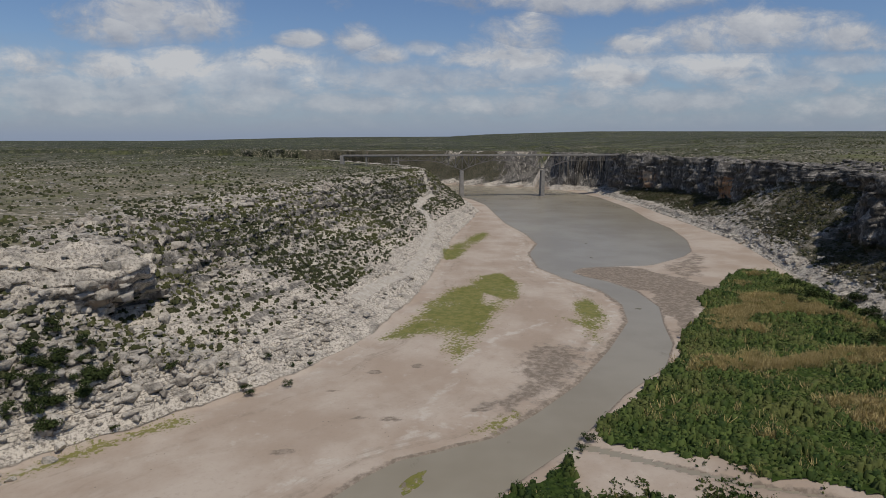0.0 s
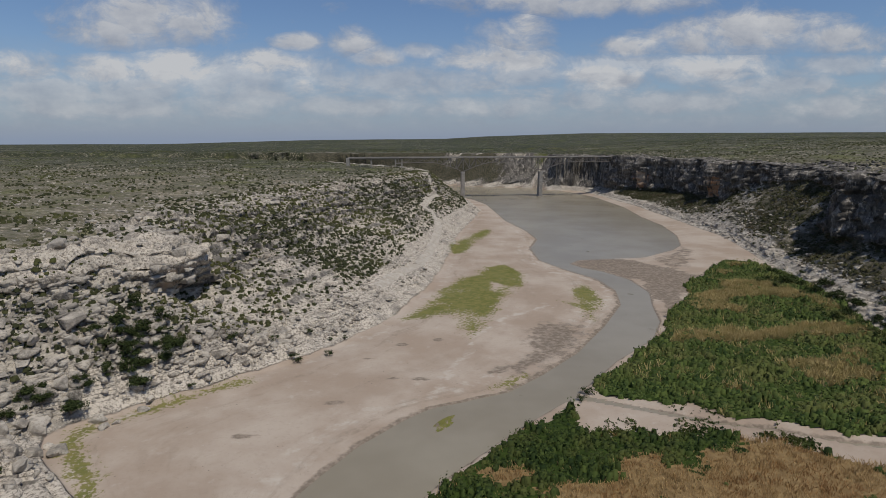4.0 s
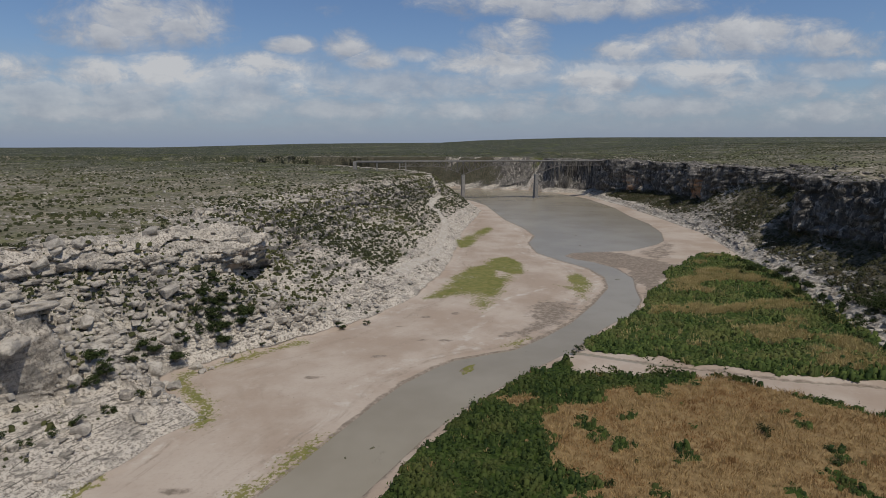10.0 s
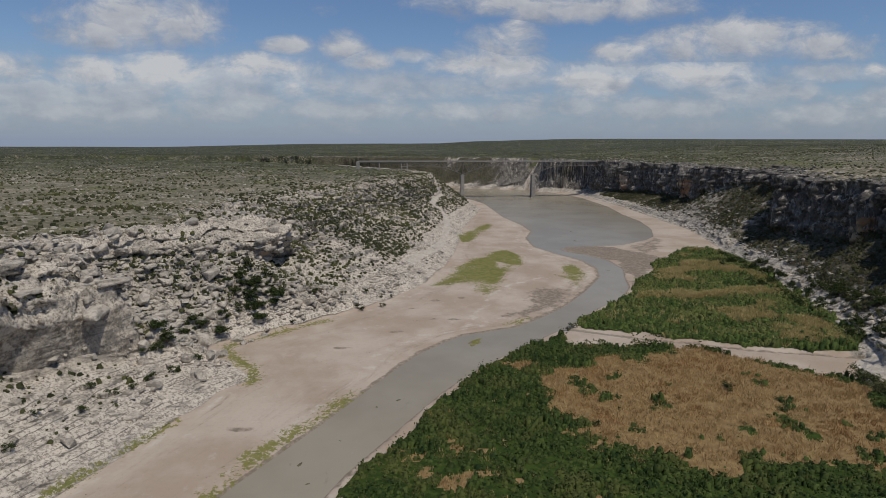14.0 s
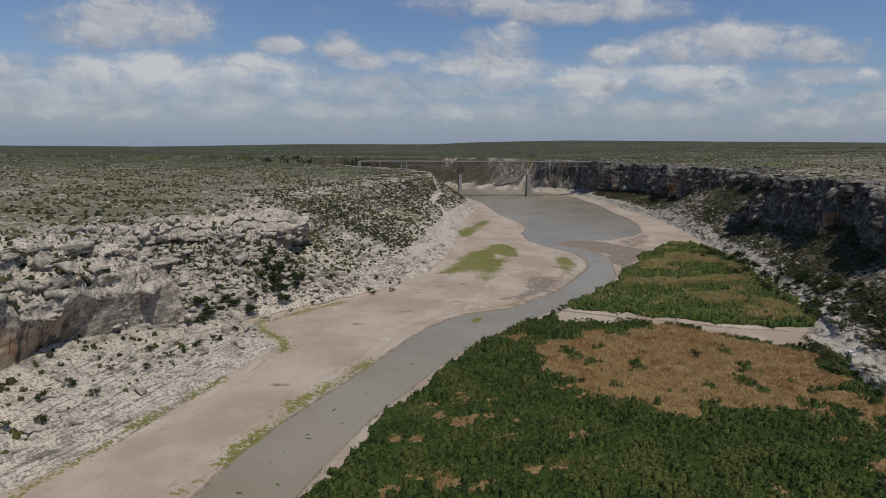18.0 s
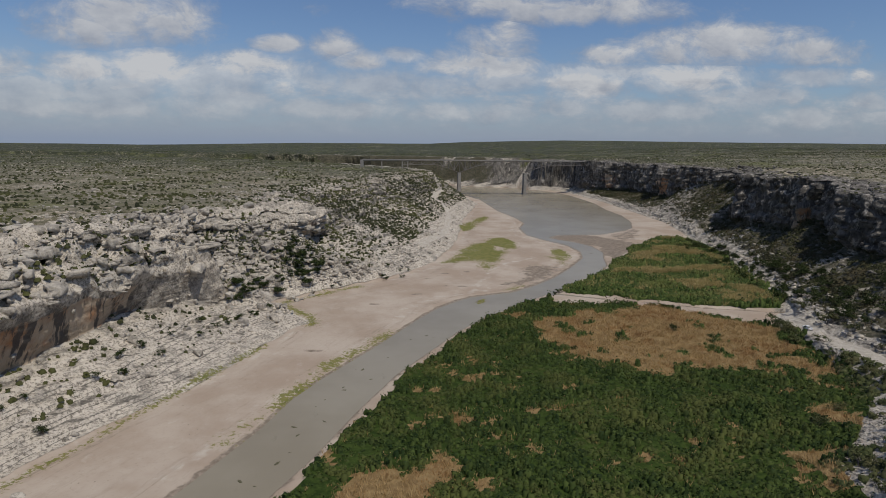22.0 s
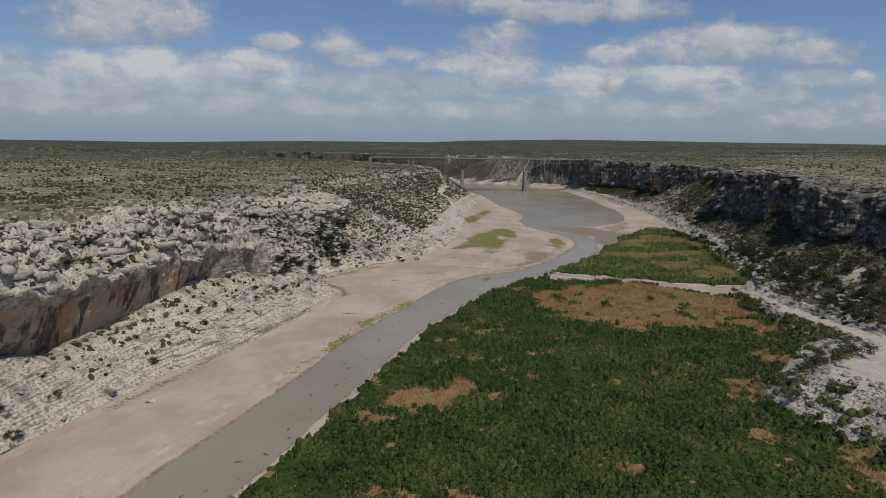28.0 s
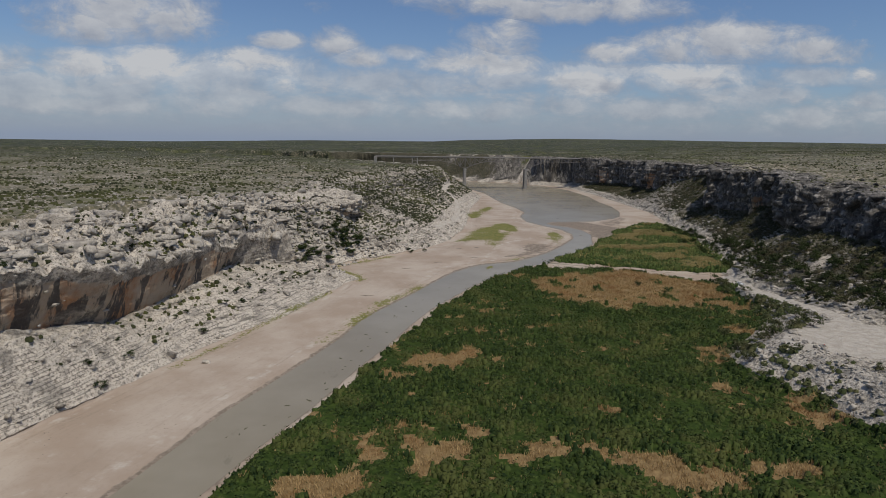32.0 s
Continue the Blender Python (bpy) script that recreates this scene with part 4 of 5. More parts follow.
def fill(me, co, polys):
    """A mesh from arrays of vertices and equal-sided polygons."""
    k = polys.shape[1]
    me.vertices.add(len(co))
    me.vertices.foreach_set("co", np.ascontiguousarray(co, np.float32).ravel())
    me.loops.add(polys.size)
    me.loops.foreach_set("vertex_index", polys.astype(np.int32).ravel())
    me.polygons.add(len(polys))
    me.polygons.foreach_set("loop_start", np.arange(0, polys.size, k, dtype=np.int32))
    me.polygons.foreach_set("loop_total", np.full(len(polys), k, np.int32))
    me.update(calc_edges=True)
    return me


G = build_ground()
NR, NC = G["x"].shape
P3 = np.stack([G["x"], G["y"], G["z"]], -1)
PLAN_AREA = np.zeros((NR, NC))
PLAN_AREA[:-1, :-1] = np.abs(np.cross((P3[1:, :-1] - P3[:-1, :-1])[..., :2], (P3[:-1, 1:] - P3[:-1, :-1])[..., :2]))
rng = np.random.default_rng(5)


def scatter(weight, count):
    """Points on the ground, drawn by a weight per square metre."""
    w = (weight * PLAN_AREA).ravel()
    w[~np.isfinite(w)] = 0
    pick = rng.choice(w.size, size=count, p=w / w.sum())
    r, c = np.divmod(pick, NC)
    fr, fc = rng.random((2, count, 1))
    a = P3[r, c]
    return a + (P3[np.minimum(r + 1, NR - 1), c] - a) * fr + (P3[r, np.minimum(c + 1, NC - 1)] - a) * fc


def ground_z(x, y):
    r = int(np.clip(np.searchsorted(G["Y"], y), 0, NR - 1))
    xs = np.maximum.accumulate(G["x"][r])
    return float(np.interp(x, xs, G["z"][r]))


def stuff(name, co, polys, mat, label, category):
    me = bpy.data.meshes.new(name)
    fill(me, co, polys)
    me.materials.append(mat)
    return tagged(new(name, me), label, category, kind="stuff")


def leaf_cloud(pos, radius, height, leaves, size, flat=0.0, heart=0.0):
    """Tufts of loose leaf quads round each position: arrays of vertices and quads."""
    n = len(pos)
    d = rng.normal(size=(n, leaves, 3))
    d /= np.linalg.norm(d, axis=-1, keepdims=True)
    d[..., 2] = np.abs(d[..., 2])
    r = rng.random((n, leaves, 1)) ** 0.45
    lump = 0.65 + 0.7 * rng.random((n, leaves, 1))
    c = d * r * lump * np.stack([radius, radius, height], -1)[:, None]
    c[..., 2] += 0.12 * height[:, None]
    c = pos[:, None] + c
    nrm = d + 0.9 * rng.normal(size=d.shape)
    nrm[..., 2] += flat
    nrm /= np.linalg.norm(nrm, axis=-1, keepdims=True)
    t = np.cross(nrm, rng.normal(size=d.shape))
    t /= np.linalg.norm(t, axis=-1, keepdims=True)
    b = np.cross(nrm, t)
    w = (size[:, None, None] * (0.6 + 0.8 * rng.random((n, leaves, 1))))
    h = w * (0.5 + 0.5 * rng.random((n, leaves, 1)))
    co = np.stack([c - t * w, c - b * h * 0.8, c + t * w, c + b * h], 2).reshape(-1, 3)
    quads = np.arange(len(co)).reshape(-1, 4)
    if not heart:
        return co, quads
    # the dense inside of each tuft: a crooked block of twigs and leaves
    ring = np.array([(-1, -1, 0), (1, -1, 0), (1, 1, 0), (-1, 1, 0), (-0.62, -0.62, 1), (0.62, -0.62, 1), (0.62, 0.62, 1), (-0.62, 0.62, 1)], float)
    a = rng.random(n) * 6.283
    k = ring[None] * (0.75 + 0.5 * rng.random((n, 8, 1))) * np.stack([radius * heart * 0.8, radius * heart * 0.8, height * heart], -1)[:, None]
    k = np.stack([k[..., 0] * np.cos(a)[:, None] - k[..., 1] * np.sin(a)[:, None], k[..., 0] * np.sin(a)[:, None] + k[..., 1] * np.cos(a)[:, None], k[..., 2] - 0.1], -1) + pos[:, None]
    faces = np.array([(4, 5, 6, 7), (0, 1, 5, 4), (1, 2, 6, 5), (2, 3, 7, 6), (3, 0, 4, 7)])
    more = (faces[None] + (np.arange(n) * 8)[:, None, None]).reshape(-1, 4) + len(co)
    return np.concatenate([co, k.reshape(-1, 3)]), np.concatenate([quads, more])


def blades(pos, height, spread, count, width):
    """Tufts of upright, bent grass blades."""
    n = len(pos)
    root = pos[:, None] + np.concatenate([rng.normal(size=(n, count, 2)) * spread, np.zeros((n, count, 1))], -1)
    lean = rng.normal(size=(n, count, 3)) * 0.35
    lean[..., 2] = 1
    hgt = (height[:, None] * (0.6 + 0.6 * rng.random((n, count))))[..., None]
    side = np.cross(lean, rng.normal(size=lean.shape))
    side /= np.linalg.norm(side, axis=-1, keepdims=True)
    tip = root + lean * hgt
    co = np.stack([root - side * width, root + side * width, tip + side * width * 0.6, tip - side * width * 0.6], 2).reshape(-1, 3)
    return co, np.arange(len(co)).reshape(-1, 4)


# ---- water ----
def build_water():
    me = bpy.data.meshes.new("water")
    xs, ys = np.linspace(-700, 420, 29), np.linspace(-640, 1200, 47)
    gx, gy = np.meshgrid(xs, ys)
    idx = np.arange(gx.size).reshape(gx.shape)
    fill(me, np.stack([gx, gy, 0 * gx], -1).reshape(-1, 3), np.stack([idx[:-1, :-1], idx[:-1, 1:], idx[1:, 1:], idx[1:, :-1]], -1).reshape(-1, 4))
    me.materials.append(WATER)
    tagged(new("water", me), "still silty olive-brown river water", "river", kind="structure")


build_water()


# ---- helpers for things ----
def part(name, bm, mat, parent, label=""):
    me = bpy.data.meshes.new(name)
    bm.to_mesh(me)
    bm.free()
    me.materials.append(mat)
    ob = new(name, me)
    ob.parent = parent
    if label:
        ob["label"] = label
    return ob


def box(sx, sy, sz, x=0, y=0, z=0, bevel=0.0, taper=1.0, rz=0.0, bm=None):
    """A block centred at x, y with its underside at z; taper narrows the top."""
    own = bmesh.new()
    bmesh.ops.create_cube(own, size=1)
    for v in own.verts:
        k = taper if v.co.z > 0 else 1
        v.co = Vector((v.co.x * sx * k, v.co.y * sy * k, (v.co.z + 0.5) * sz))
    if bevel:
        bmesh.ops.bevel(own, geom=own.edges[:], offset=bevel, segments=2, affect="EDGES")
    own.transform(Matrix.Translation((x, y, z)) @ Matrix.Rotation(rz, 4, "Z"))
    if bm is None:
        return own
    tmp = bpy.data.meshes.new("tmp")
    own.to_mesh(tmp)
    own.free()
    bm.from_mesh(tmp)
    bpy.data.meshes.remove(tmp)
    return bm


def beam(a, b, w, h, bm=None):
    """A bar from a to b."""
    a, b = Vector(a), Vector(b)
    d = b - a
    own = bmesh.new()
    bmesh.ops.create_cube(own, size=1)
    own.transform(Matrix.Diagonal((w, h, d.length, 1)))
    own.transform(Matrix.Translation((a + b) / 2) @ d.to_track_quat("Z", "Y").to_matrix().to_4x4())
    if bm is None:
        return own
    tmp = bpy.data.meshes.new("tmp")
    own.to_mesh(tmp)
    own.free()
    bm.from_mesh(tmp)
    bpy.data.meshes.remove(tmp)
    return bm


def empty(name, x, y, z, rz=0.0):
    ob = new(name)
    ob.matrix_world = pose(x, y, z, 0, 0, rz)
    return ob


# ---- the high bridge across the bend ----
def build_bridge():
    x0, x1, top = -97.0, 285.0, 57.0
    ya = lambda x: 800.0 + (x - 63) * 0.075
    b = empty("bridge", 63, 800, 0)
    inv = Matrix.Translation((-63, -800, 0))

    def add(name, bm, mat, parent, label=""):
        bm.transform(inv)
        return part(name, bm, mat, parent, label)

    deck = add("deck", beam((x0, ya(x0), top - 0.4), (x1, ya(x1), top - 0.4), 11.5, 0.8), CONCRETE, b, "pale concrete road deck")
    for side in (-5.5, 5.5):
        add("parapet", beam((x0, ya(x0) + side, top + 0.42), (x1, ya(x1) + side, top + 0.42), 0.35, 0.84), CONCRETE, deck)
    tower = -28.0
    for side in (-3.6, 3.6):
        add("edge_beam", beam((x0, ya(x0) + side, top - 1.5), (tower, ya(tower) + side, top - 1.5), 0.8, 1.5), CONCRETE, b)

    def depth(x):
        return 6.2 + 13.5 * max(0.0, 1 - min(abs(x - 63), abs(x - 177)) / 44) ** 1.6

    n = 34
    xs = [tower + (x1 - 2 - tower) * i / n for i in range(n + 1)]
    for side in (-4.0, 4.0):
        tops = [(x, ya(x) + side, top - 1.2) for x in xs]
        lows = [(x, ya(x) + side, top - 1.2 - depth(x)) for x in xs]
        for i in range(n + 1):
            add("vertical", beam(lows[i], tops[i], 0.6, 0.6), TRUSS, b)
            if i < n:
                add("top_chord", beam(tops[i], tops[i + 1], 0.6, 0.7), TRUSS, b)
                add("bottom_chord", beam(lows[i], lows[i + 1], 0.6, 0.7), TRUSS, b)
                add("diagonal", beam(*((lows[i], tops[i + 1]) if i % 2 else (tops[i], lows[i + 1])), 0.55, 0.55), TRUSS, b)
    for px in (63, 177):
        h = top - 1.6 - depth(px)
        bm = bmesh.new()
        for side in (-4.2, 4.2):
            box(5.4, 3.4, h + 3, px, ya(px) + side, -3, 0.2, 0.88, 0, bm)
        box(4.2, 7.0, h + 2.4, px, ya(px), -3, 0.0, 0.88, 0, bm)
        box(5.4, 11.8, 1.8, px, ya(px), h - 1.6, 0.2, 1.0, 0, bm)
        p = add("pier", bm, CONCRETE, b, "tall pale concrete pier standing in the water")
        add("footing", box(7.4, 14, 4.0, px, ya(px), -3, 0.3), CONCRETE, p)
    for px in (-66, -32.5, -23.5):
        g = ground_z(px, ya(px)) - 2
        for side in (-3.6, 3.6):
            add("column", box(1.7, 1.7, max(top - 2.2 - g, 2), px, ya(px) + side, g, 0.1), CONCRETE, b)
        add("cross_head", box(2.0, 9.8, 1.2, px, ya(px), top - 3.2, 0.1), CONCRETE, b)
    for side in (-3.6, 3.6):
        add("tower_strut", box(9.0, 0.9, 1.1, -28, ya(-28) + side, top - 8.5, 0.1), CONCRETE, b)
    for px, w in ((x0 - 1, 5), (x1 + 1, 5)):
        g = min(ground_z(px, ya(px)), top - 5) - 3
        add("abutment", box(w, 13, top - 0.4 - g, px, ya(px), g, 0.2, 0.92), CONCRETE, b)
    tagged(b, "long high road bridge with a steel truss on tall concrete piers", "bridge")


build_bridge()


# ---- rocks ----
def rock_mesh(seed, detail=1):
    """An angular block: the hull of a few points in a squashed box."""
    r = np.random.default_rng(seed)
    bm = bmesh.new()
    for _ in range(11 if detail == 1 else 22):
        p = r.uniform(-1, 1, 3)
        p /= max(np.abs(p).max(), 0.5) ** 0.8
        bm.verts.new(Vector(p * np.array([1.0, 0.85, 0.8])))
    bmesh.ops.convex_hull(bm, input=bm.verts[:])
    bmesh.ops.delete(bm, geom=[v for v in bm.verts if not v.link_faces], context="VERTS")
    bmesh.ops.triangulate(bm, faces=bm.faces[:])
    if detail > 1:
        bmesh.ops.bevel(bm, geom=[e for e in bm.edges if e.calc_face_angle(0) > 0.5], offset=0.06, segments=1, affect="EDGES")
        bmesh.ops.triangulate(bm, faces=bm.faces[:])
    bmesh.ops.recalc_face_normals(bm, faces=bm.faces)
    bm.verts.index_update()
    return bm


def build_loose_rocks():
    shapes = []
    for k in range(8):
        bm = rock_mesh(100 + k, 1)
        shapes.append((np.array([v.co[:] for v in bm.verts]), np.array([[v.index for v in f.verts] for f in bm.faces])))
        bm.free()

    def make(name, pos, size, mat, label):
        cos, polys, off = [], [], 0
        pick = rng.integers(0, 8, len(pos))
        rot = rng.random(len(pos)) * 6.283
        slab = len(shapes[0][1]) > 60
        if slab:
            rot = 1.2 + 0.5 * rng.normal(size=len(pos))
        sc = np.array([1.35, 0.85, 0.72] if slab else [1, 1, 1]) * np.stack([0.8 + 0.7 * rng.random(len(pos)), 0.7 + 0.5 * rng.random(len(pos)), 0.45 + 0.4 * rng.random(len(pos))], -1) * size[:, None]
        for k, (v, f) in enumerate(shapes):
            q = np.where(pick == k)[0]
            if not len(q):
                continue
            p = v[None] * sc[q][:, None]
            c, s_ = np.cos(rot[q])[:, None], np.sin(rot[q])[:, None]
            p = np.stack([p[..., 0] * c - p[..., 1] * s_, p[..., 0] * s_ + p[..., 1] * c, p[..., 2]], -1) + pos[q][:, None] + np.array([0, 0, -0.10 if slab else 0.12]) * size[q][:, None, None]
            cos.append(p.reshape(-1, 3))
            polys.append((f[None] + (np.arange(len(q)) * len(v))[:, None, None]).reshape(-1, 3) + off)
            off += p.shape[0] * p.shape[1]
        ob = stuff(name, np.concatenate(cos), np.concatenate(polys), mat, label, "rocks")
        if slab:
            ob.data.polygons.foreach_set("use_smooth", np.ones(len(ob.data.polygons), bool))

    angular, shapes = shapes, []
    for k in range(8):
        bm = bmesh.new()
        bmesh.ops.create_icosphere(bm, subdivisions=2, radius=1.0)
        for v in bm.verts:
            p = v.co.copy()
            n = noise.noise(p * 0.9 + Vector((9.1 * k, 3.7, 0))) * 0.55 + noise.noise(p * 2.3 + Vector((2.3, 5.9 * k, 1))) * 0.22
            q = Vector([math.copysign(abs(c) ** 0.5, c) for c in p])
            v.co = q * (0.88 + 1.25 * n)
        bm.verts.index_update()
        shapes.append((np.array([v.co[:] for v in bm.verts]), np.array([[v.index for v in f.verts] for f in bm.faces])))
        bm.free()
    s, y, x = G["s"], G["y"], G["x"]
    lump = sstep(fbm(x, y, 0 * x, 20, 3, 63), -0.25, 0.35)
    off_wall = 1 - (np.abs(y + 20) < 85) * (s > 4.97) * (s < 6.3)
    w = (s > 3.7) * (s < 5.0) * (y > -100) * (y < 100) * (0.3 + lump) + 0.1 * (s > 3.9) * (s < 4.9) * (y >= 100) * (y < 210) * lump
    pos = scatter(w, 420)
    make("rim_blocks", pos, 0.8 + 3.6 * rng.random(420) ** 2.4, ROCK, "big rounded pale limestone blocks capping the canyon wall")
    w = (s > 5.0) * (s < 7.75) * (y > 99) * (y < 188) * (0.35 + lump) * off_wall + 0.10 * (s > 3.9) * (s < 6.8) * (y >= 205) * (y < 480) * lump
    pos = scatter(w, 1500)
    make("tumbled_blocks", pos, 0.5 + 2.4 * rng.random(1500) ** 2.6, ROCK, "grey and white tumbled limestone blocks on the slope")
    shapes = angular
    seen = (y > -140) & (y < 640) & (G["road"] < 0.2)
    left = ((s > 4.0) & (s < 7.9)) * seen * (1 - 0.9 * (np.abs(y + 20) < 85) * (s > 4.9) * (s < 6.2)) * np.where(y < 320, 1.0, 0.45)
    left = left * np.where((np.abs(y - 192) < 15) & (s > 4.3) & (s < 6.3), 0.05, 1) * np.where((y > 97) & (y < 185) & (s < 5.6), 0.15, 1)
    left = left * np.where((y < 97) & (s > 6.2), 0.22, 1) * (0.25 + sstep(fbm(x, y, 0 * x, 22, 3, 61), -0.2, 0.6)) + 1.2 * left * (y > 97) * (y < 180)
    pos = scatter(left, 9000)
    make("loose_rocks", pos, 0.28 + 1.5 * rng.random(9000) ** 3.5, ROCK, "scattered pale limestone rocks on the canyon slope")
    rim = ((s > 3.3) & (s < 4.6)) * seen
    pos = scatter(rim * 1.0, 3000)
    make("rim_rocks", pos, 0.35 + 1.6 * rng.random(3000) ** 3, ROCK, "weathered limestone blocks along the canyon rim")
    open_ground = ((s < 3.7) | (s > 17.3)) * (y > -150) * (y < 900) * (np.abs(x) < 600) * np.exp(-np.hypot(x + 40, y + 120) / 300) * (0.2 + sstep(fbm(x, y, 0 * x, 26, 3, 64), -0.1, 0.5))
    pos = scatter(open_ground, 6500)
    make("plateau_rocks", pos, 0.35 + 1.3 * rng.random(6500) ** 2.2, ROCK, "pale limestone rocks scattered over the scrubby plateau")
    right = ((s > 13.15) & (s < 15.42)) * seen * np.where(s > 14.95, 0.8, 1.0) * np.where((y > -120) & (y < -10) & (s < 14.6), 9.0, 1.0) * (1.0 + 0.8 * ((s > 15.0) & (s < 15.3)))
    pos = scatter(right, 7000)
    fine = np.where((pos[:, 1] < 5) & (pos[:, 0] < 112), 0.38, 1.0)
    make("talus_rocks", pos, (0.3 + 1.7 * rng.random(7000) ** 3.5) * fine, ROCK, "pale broken limestone talus beside the gravel road")
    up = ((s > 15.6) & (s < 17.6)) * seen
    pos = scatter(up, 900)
    make("dark_blocks", pos, 0.6 + 1.8 * rng.random(900) ** 2, SHADEDROCK, "weathered limestone blocks on the shaded cliff, coloured darker for its shade")


build_loose_rocks()


# ---- plants ----
def build_plants():
    s, x, y, z = G["s"], G["x"], G["y"], G["z"]
    off_road = (G["road"] < 0.15) & (z > 0.6)
    patch = fbm(x, y, 0 * x, 40, 3, 71)
    # scrub of the plateaus and slopes
    pl = (np.maximum(s < 3.6, G["beyond"] > 48)) * off_road * (y > -150) * (y < 1500) * (x > -900)
    dist = np.hypot(x + 40, y + 120)
    dens = pl * (0.05 + 1.5 * np.exp(-dist / 260)) * (0.3 + sstep(patch, -0.5, 0.5)) * (0.25 + 1.2 * sstep(fbm(x, y, 0 * x, 13, 3, 78), -0.15, 0.45))
    pos = scatter(dens, 30000)
    size = 0.6 + 1.0 * rng.random(30000) ** 1.6
    co, q = leaf_cloud(pos, size * 1.0, size * 1.0, 6, size * 0.28, 0.4, 0.8)
    stuff("plateau_scrub", co, q, SHRUB, "dusty green desert scrub dotted over the plateau", "shrubs")
    sl = (s > 3.6) & (s < 7.6) & off_road & (y > -130) & (y < 800)
    cover = sl * (0.12 + sstep(patch, -0.1, 0.5) + np.where(y < 190, 0.75, 0.5 + 0.8 * sstep(fbm(x, y, 0 * x, 17, 3, 74), -0.1, 0.35)) * (y > 97) * (y < 720) * (1 - 0.55 * sstep(s + 0.6 * patch, 5.8, 7.8))) * np.where((s > 4.9) & (s < 6.2) & (np.abs(y + 20) < 118), 0.02, 1) * np.where(y < 97, np.where(s < 5, 0.75, 0.28), 1) * np.where((s > 7.1) & (y < 260), 0.5, 1)
    cover = cover * (1 + 1.3 * (y > 97) * (y < 190) * (s > 5.8) * (s < 7.5)) * np.where((s < 4.6), 0.45, 1) * np.where((y > 97) & (y < 190) & (s > 3.85) & (s < 5.7), 0.12, 1)
    cover = cover * np.where((np.abs(y - 192) < 16) & (s > 4.2) & (s < 6.3), 0.05, 1)
    pos = scatter(cover, 19000)
    size = 0.45 + 1.25 * rng.random(19000) ** 2.0
    co, q = leaf_cloud(pos, size * 0.9, size * 0.95, 9, size * 0.26, 0.4, 0.8)
    stuff("slope_scrub", co, q, SHRUB, "low dark green scrub between the rocks", "shrubs")
    sr = ((s > 14.9) & (s < 16.04)) * off_road * (y > -140) * (y < 760) * (0.5 + sstep(patch, -0.4, 0.3)) * (0.06 + 1.6 * sstep(s + 0.12 * patch, 15.06, 15.24))
    pr = ((s > 17.0) & (s < 20)) * np.where(s < 18.3, 2.2, 1) * off_road * (y < 900) * (y > -140)
    pos = scatter(pr, 9000)
    size = 0.55 + 0.9 * rng.random(9000) ** 1.5
    co, q = leaf_cloud(pos, size, size * 0.9, 7, size * 0.28, 0.4, 0.75)
    stuff("rim_scrub", co, q, SHRUB, "dusty scrub behind the edge of the dark cliff", "shrubs")
    pos = scatter(sr, 9500)
    size = 0.6 + 1.7 * rng.random(9500) ** 1.8
    co, q = leaf_cloud(pos, size * 1.15, size * 0.95, 19, size * 0.22, 0.5, 0.55)
    stuff("canyon_side_scrub", co, q, BRUSH, "dense scrub under the dark cliff", "shrubs")

    bank = ((s > 13.05) & (s < 14.02)) * off_road * (y > -130) * (y < 76) * sstep(fbm(x, y, 0 * x, 13, 3, 75), -0.05, 0.35) * np.where(y < -64, 0.35, 1)
    pos = scatter(bank, 460)
    size = 0.7 + 1.2 * rng.random(460) ** 1.4
    co, q = leaf_cloud(pos, size * 1.1, size, 18, size * 0.24, 0.5, 0.75)
    stuff("bank_scrub", co, q, ROADSIDE, "grey-green scrub on the stony road bank", "shrubs")

    # thickets on the river flat: a dense low canopy with dry grass in the gaps
    flat = ((s > 12.0) & (s < 14.6)) * (G["road"] < 0.1)
    wx, wy = x + 3.5 * fbm(x, y, 0 * x, 13, 3, 96), y + 3.5 * fbm(x, y, 0 * x, 13, 3, 97)
    near, far = inside(wx, wy, REEDS_NEAR, 2.0) * flat, inside(wx, wy, REEDS_FAR, 2.0) * flat
    near = np.maximum(near, (s > 12.6) * (s < 13.16) * (y < 74) * (G["road"] < 0.1))
    tawny = inside(x, y, DRY_FIELD, 7)
    for dx, dy, rx_, ry_ in ((-20, 22, 8, 4), (-30, -14, 17, 5), (-52, -42, 19, 9), (-72, -60, 8, 6), (-62, -112, 14, 9), (-30, -114, 18, 6), (-6, -122, 15, 5), (18, -130, 22, 6), (44, -79, 7, 10), (66, -104, 8, 14),
                           (84, -18, 9, 14), (104, 18, 11, 18), (-5, -92, 6, 4), (58, -46, 6, 10), (-40, 10, 8, 3), (10, 96, 10, 4), (64, -150, 20, 14), (-90, -128, 10, 10), (30, -170, 40, 12), (-40, -165, 30, 10)):
        tawny = np.maximum(tawny, 0.72 * np.exp(-0.8 * (((x - dx) / rx_) ** 2 + ((y - dy) / ry_) ** 2)))
    dry_near = sstep(tawny + 0.62 * fbm(x, y, 0 * x, 8, 4, 81), 0.30, 0.72)
    dry_far = sstep(fbm(x * 0.85 + 40, y * 1.35, 0 * x, 26, 3, 83), 0.12, 0.40) * sstep(inside(x, y, REEDS_FAR, 16), 0.62, 0.85)
    dry_far = np.clip(dry_far * (1 + 0.5 * fbm(x, y, 0 * x, 7, 3, 86)), 0, 1)
    stands = (y > -145)
    pos = scatter(stands * (near > 0.5) * (1 - dry_near), 16500)
    mound = fbm(pos[:, 0], pos[:, 1], 0 * pos[:, 0], 7, 3, 88)
    size = 0.75 + 0.7 * rng.random(len(pos))
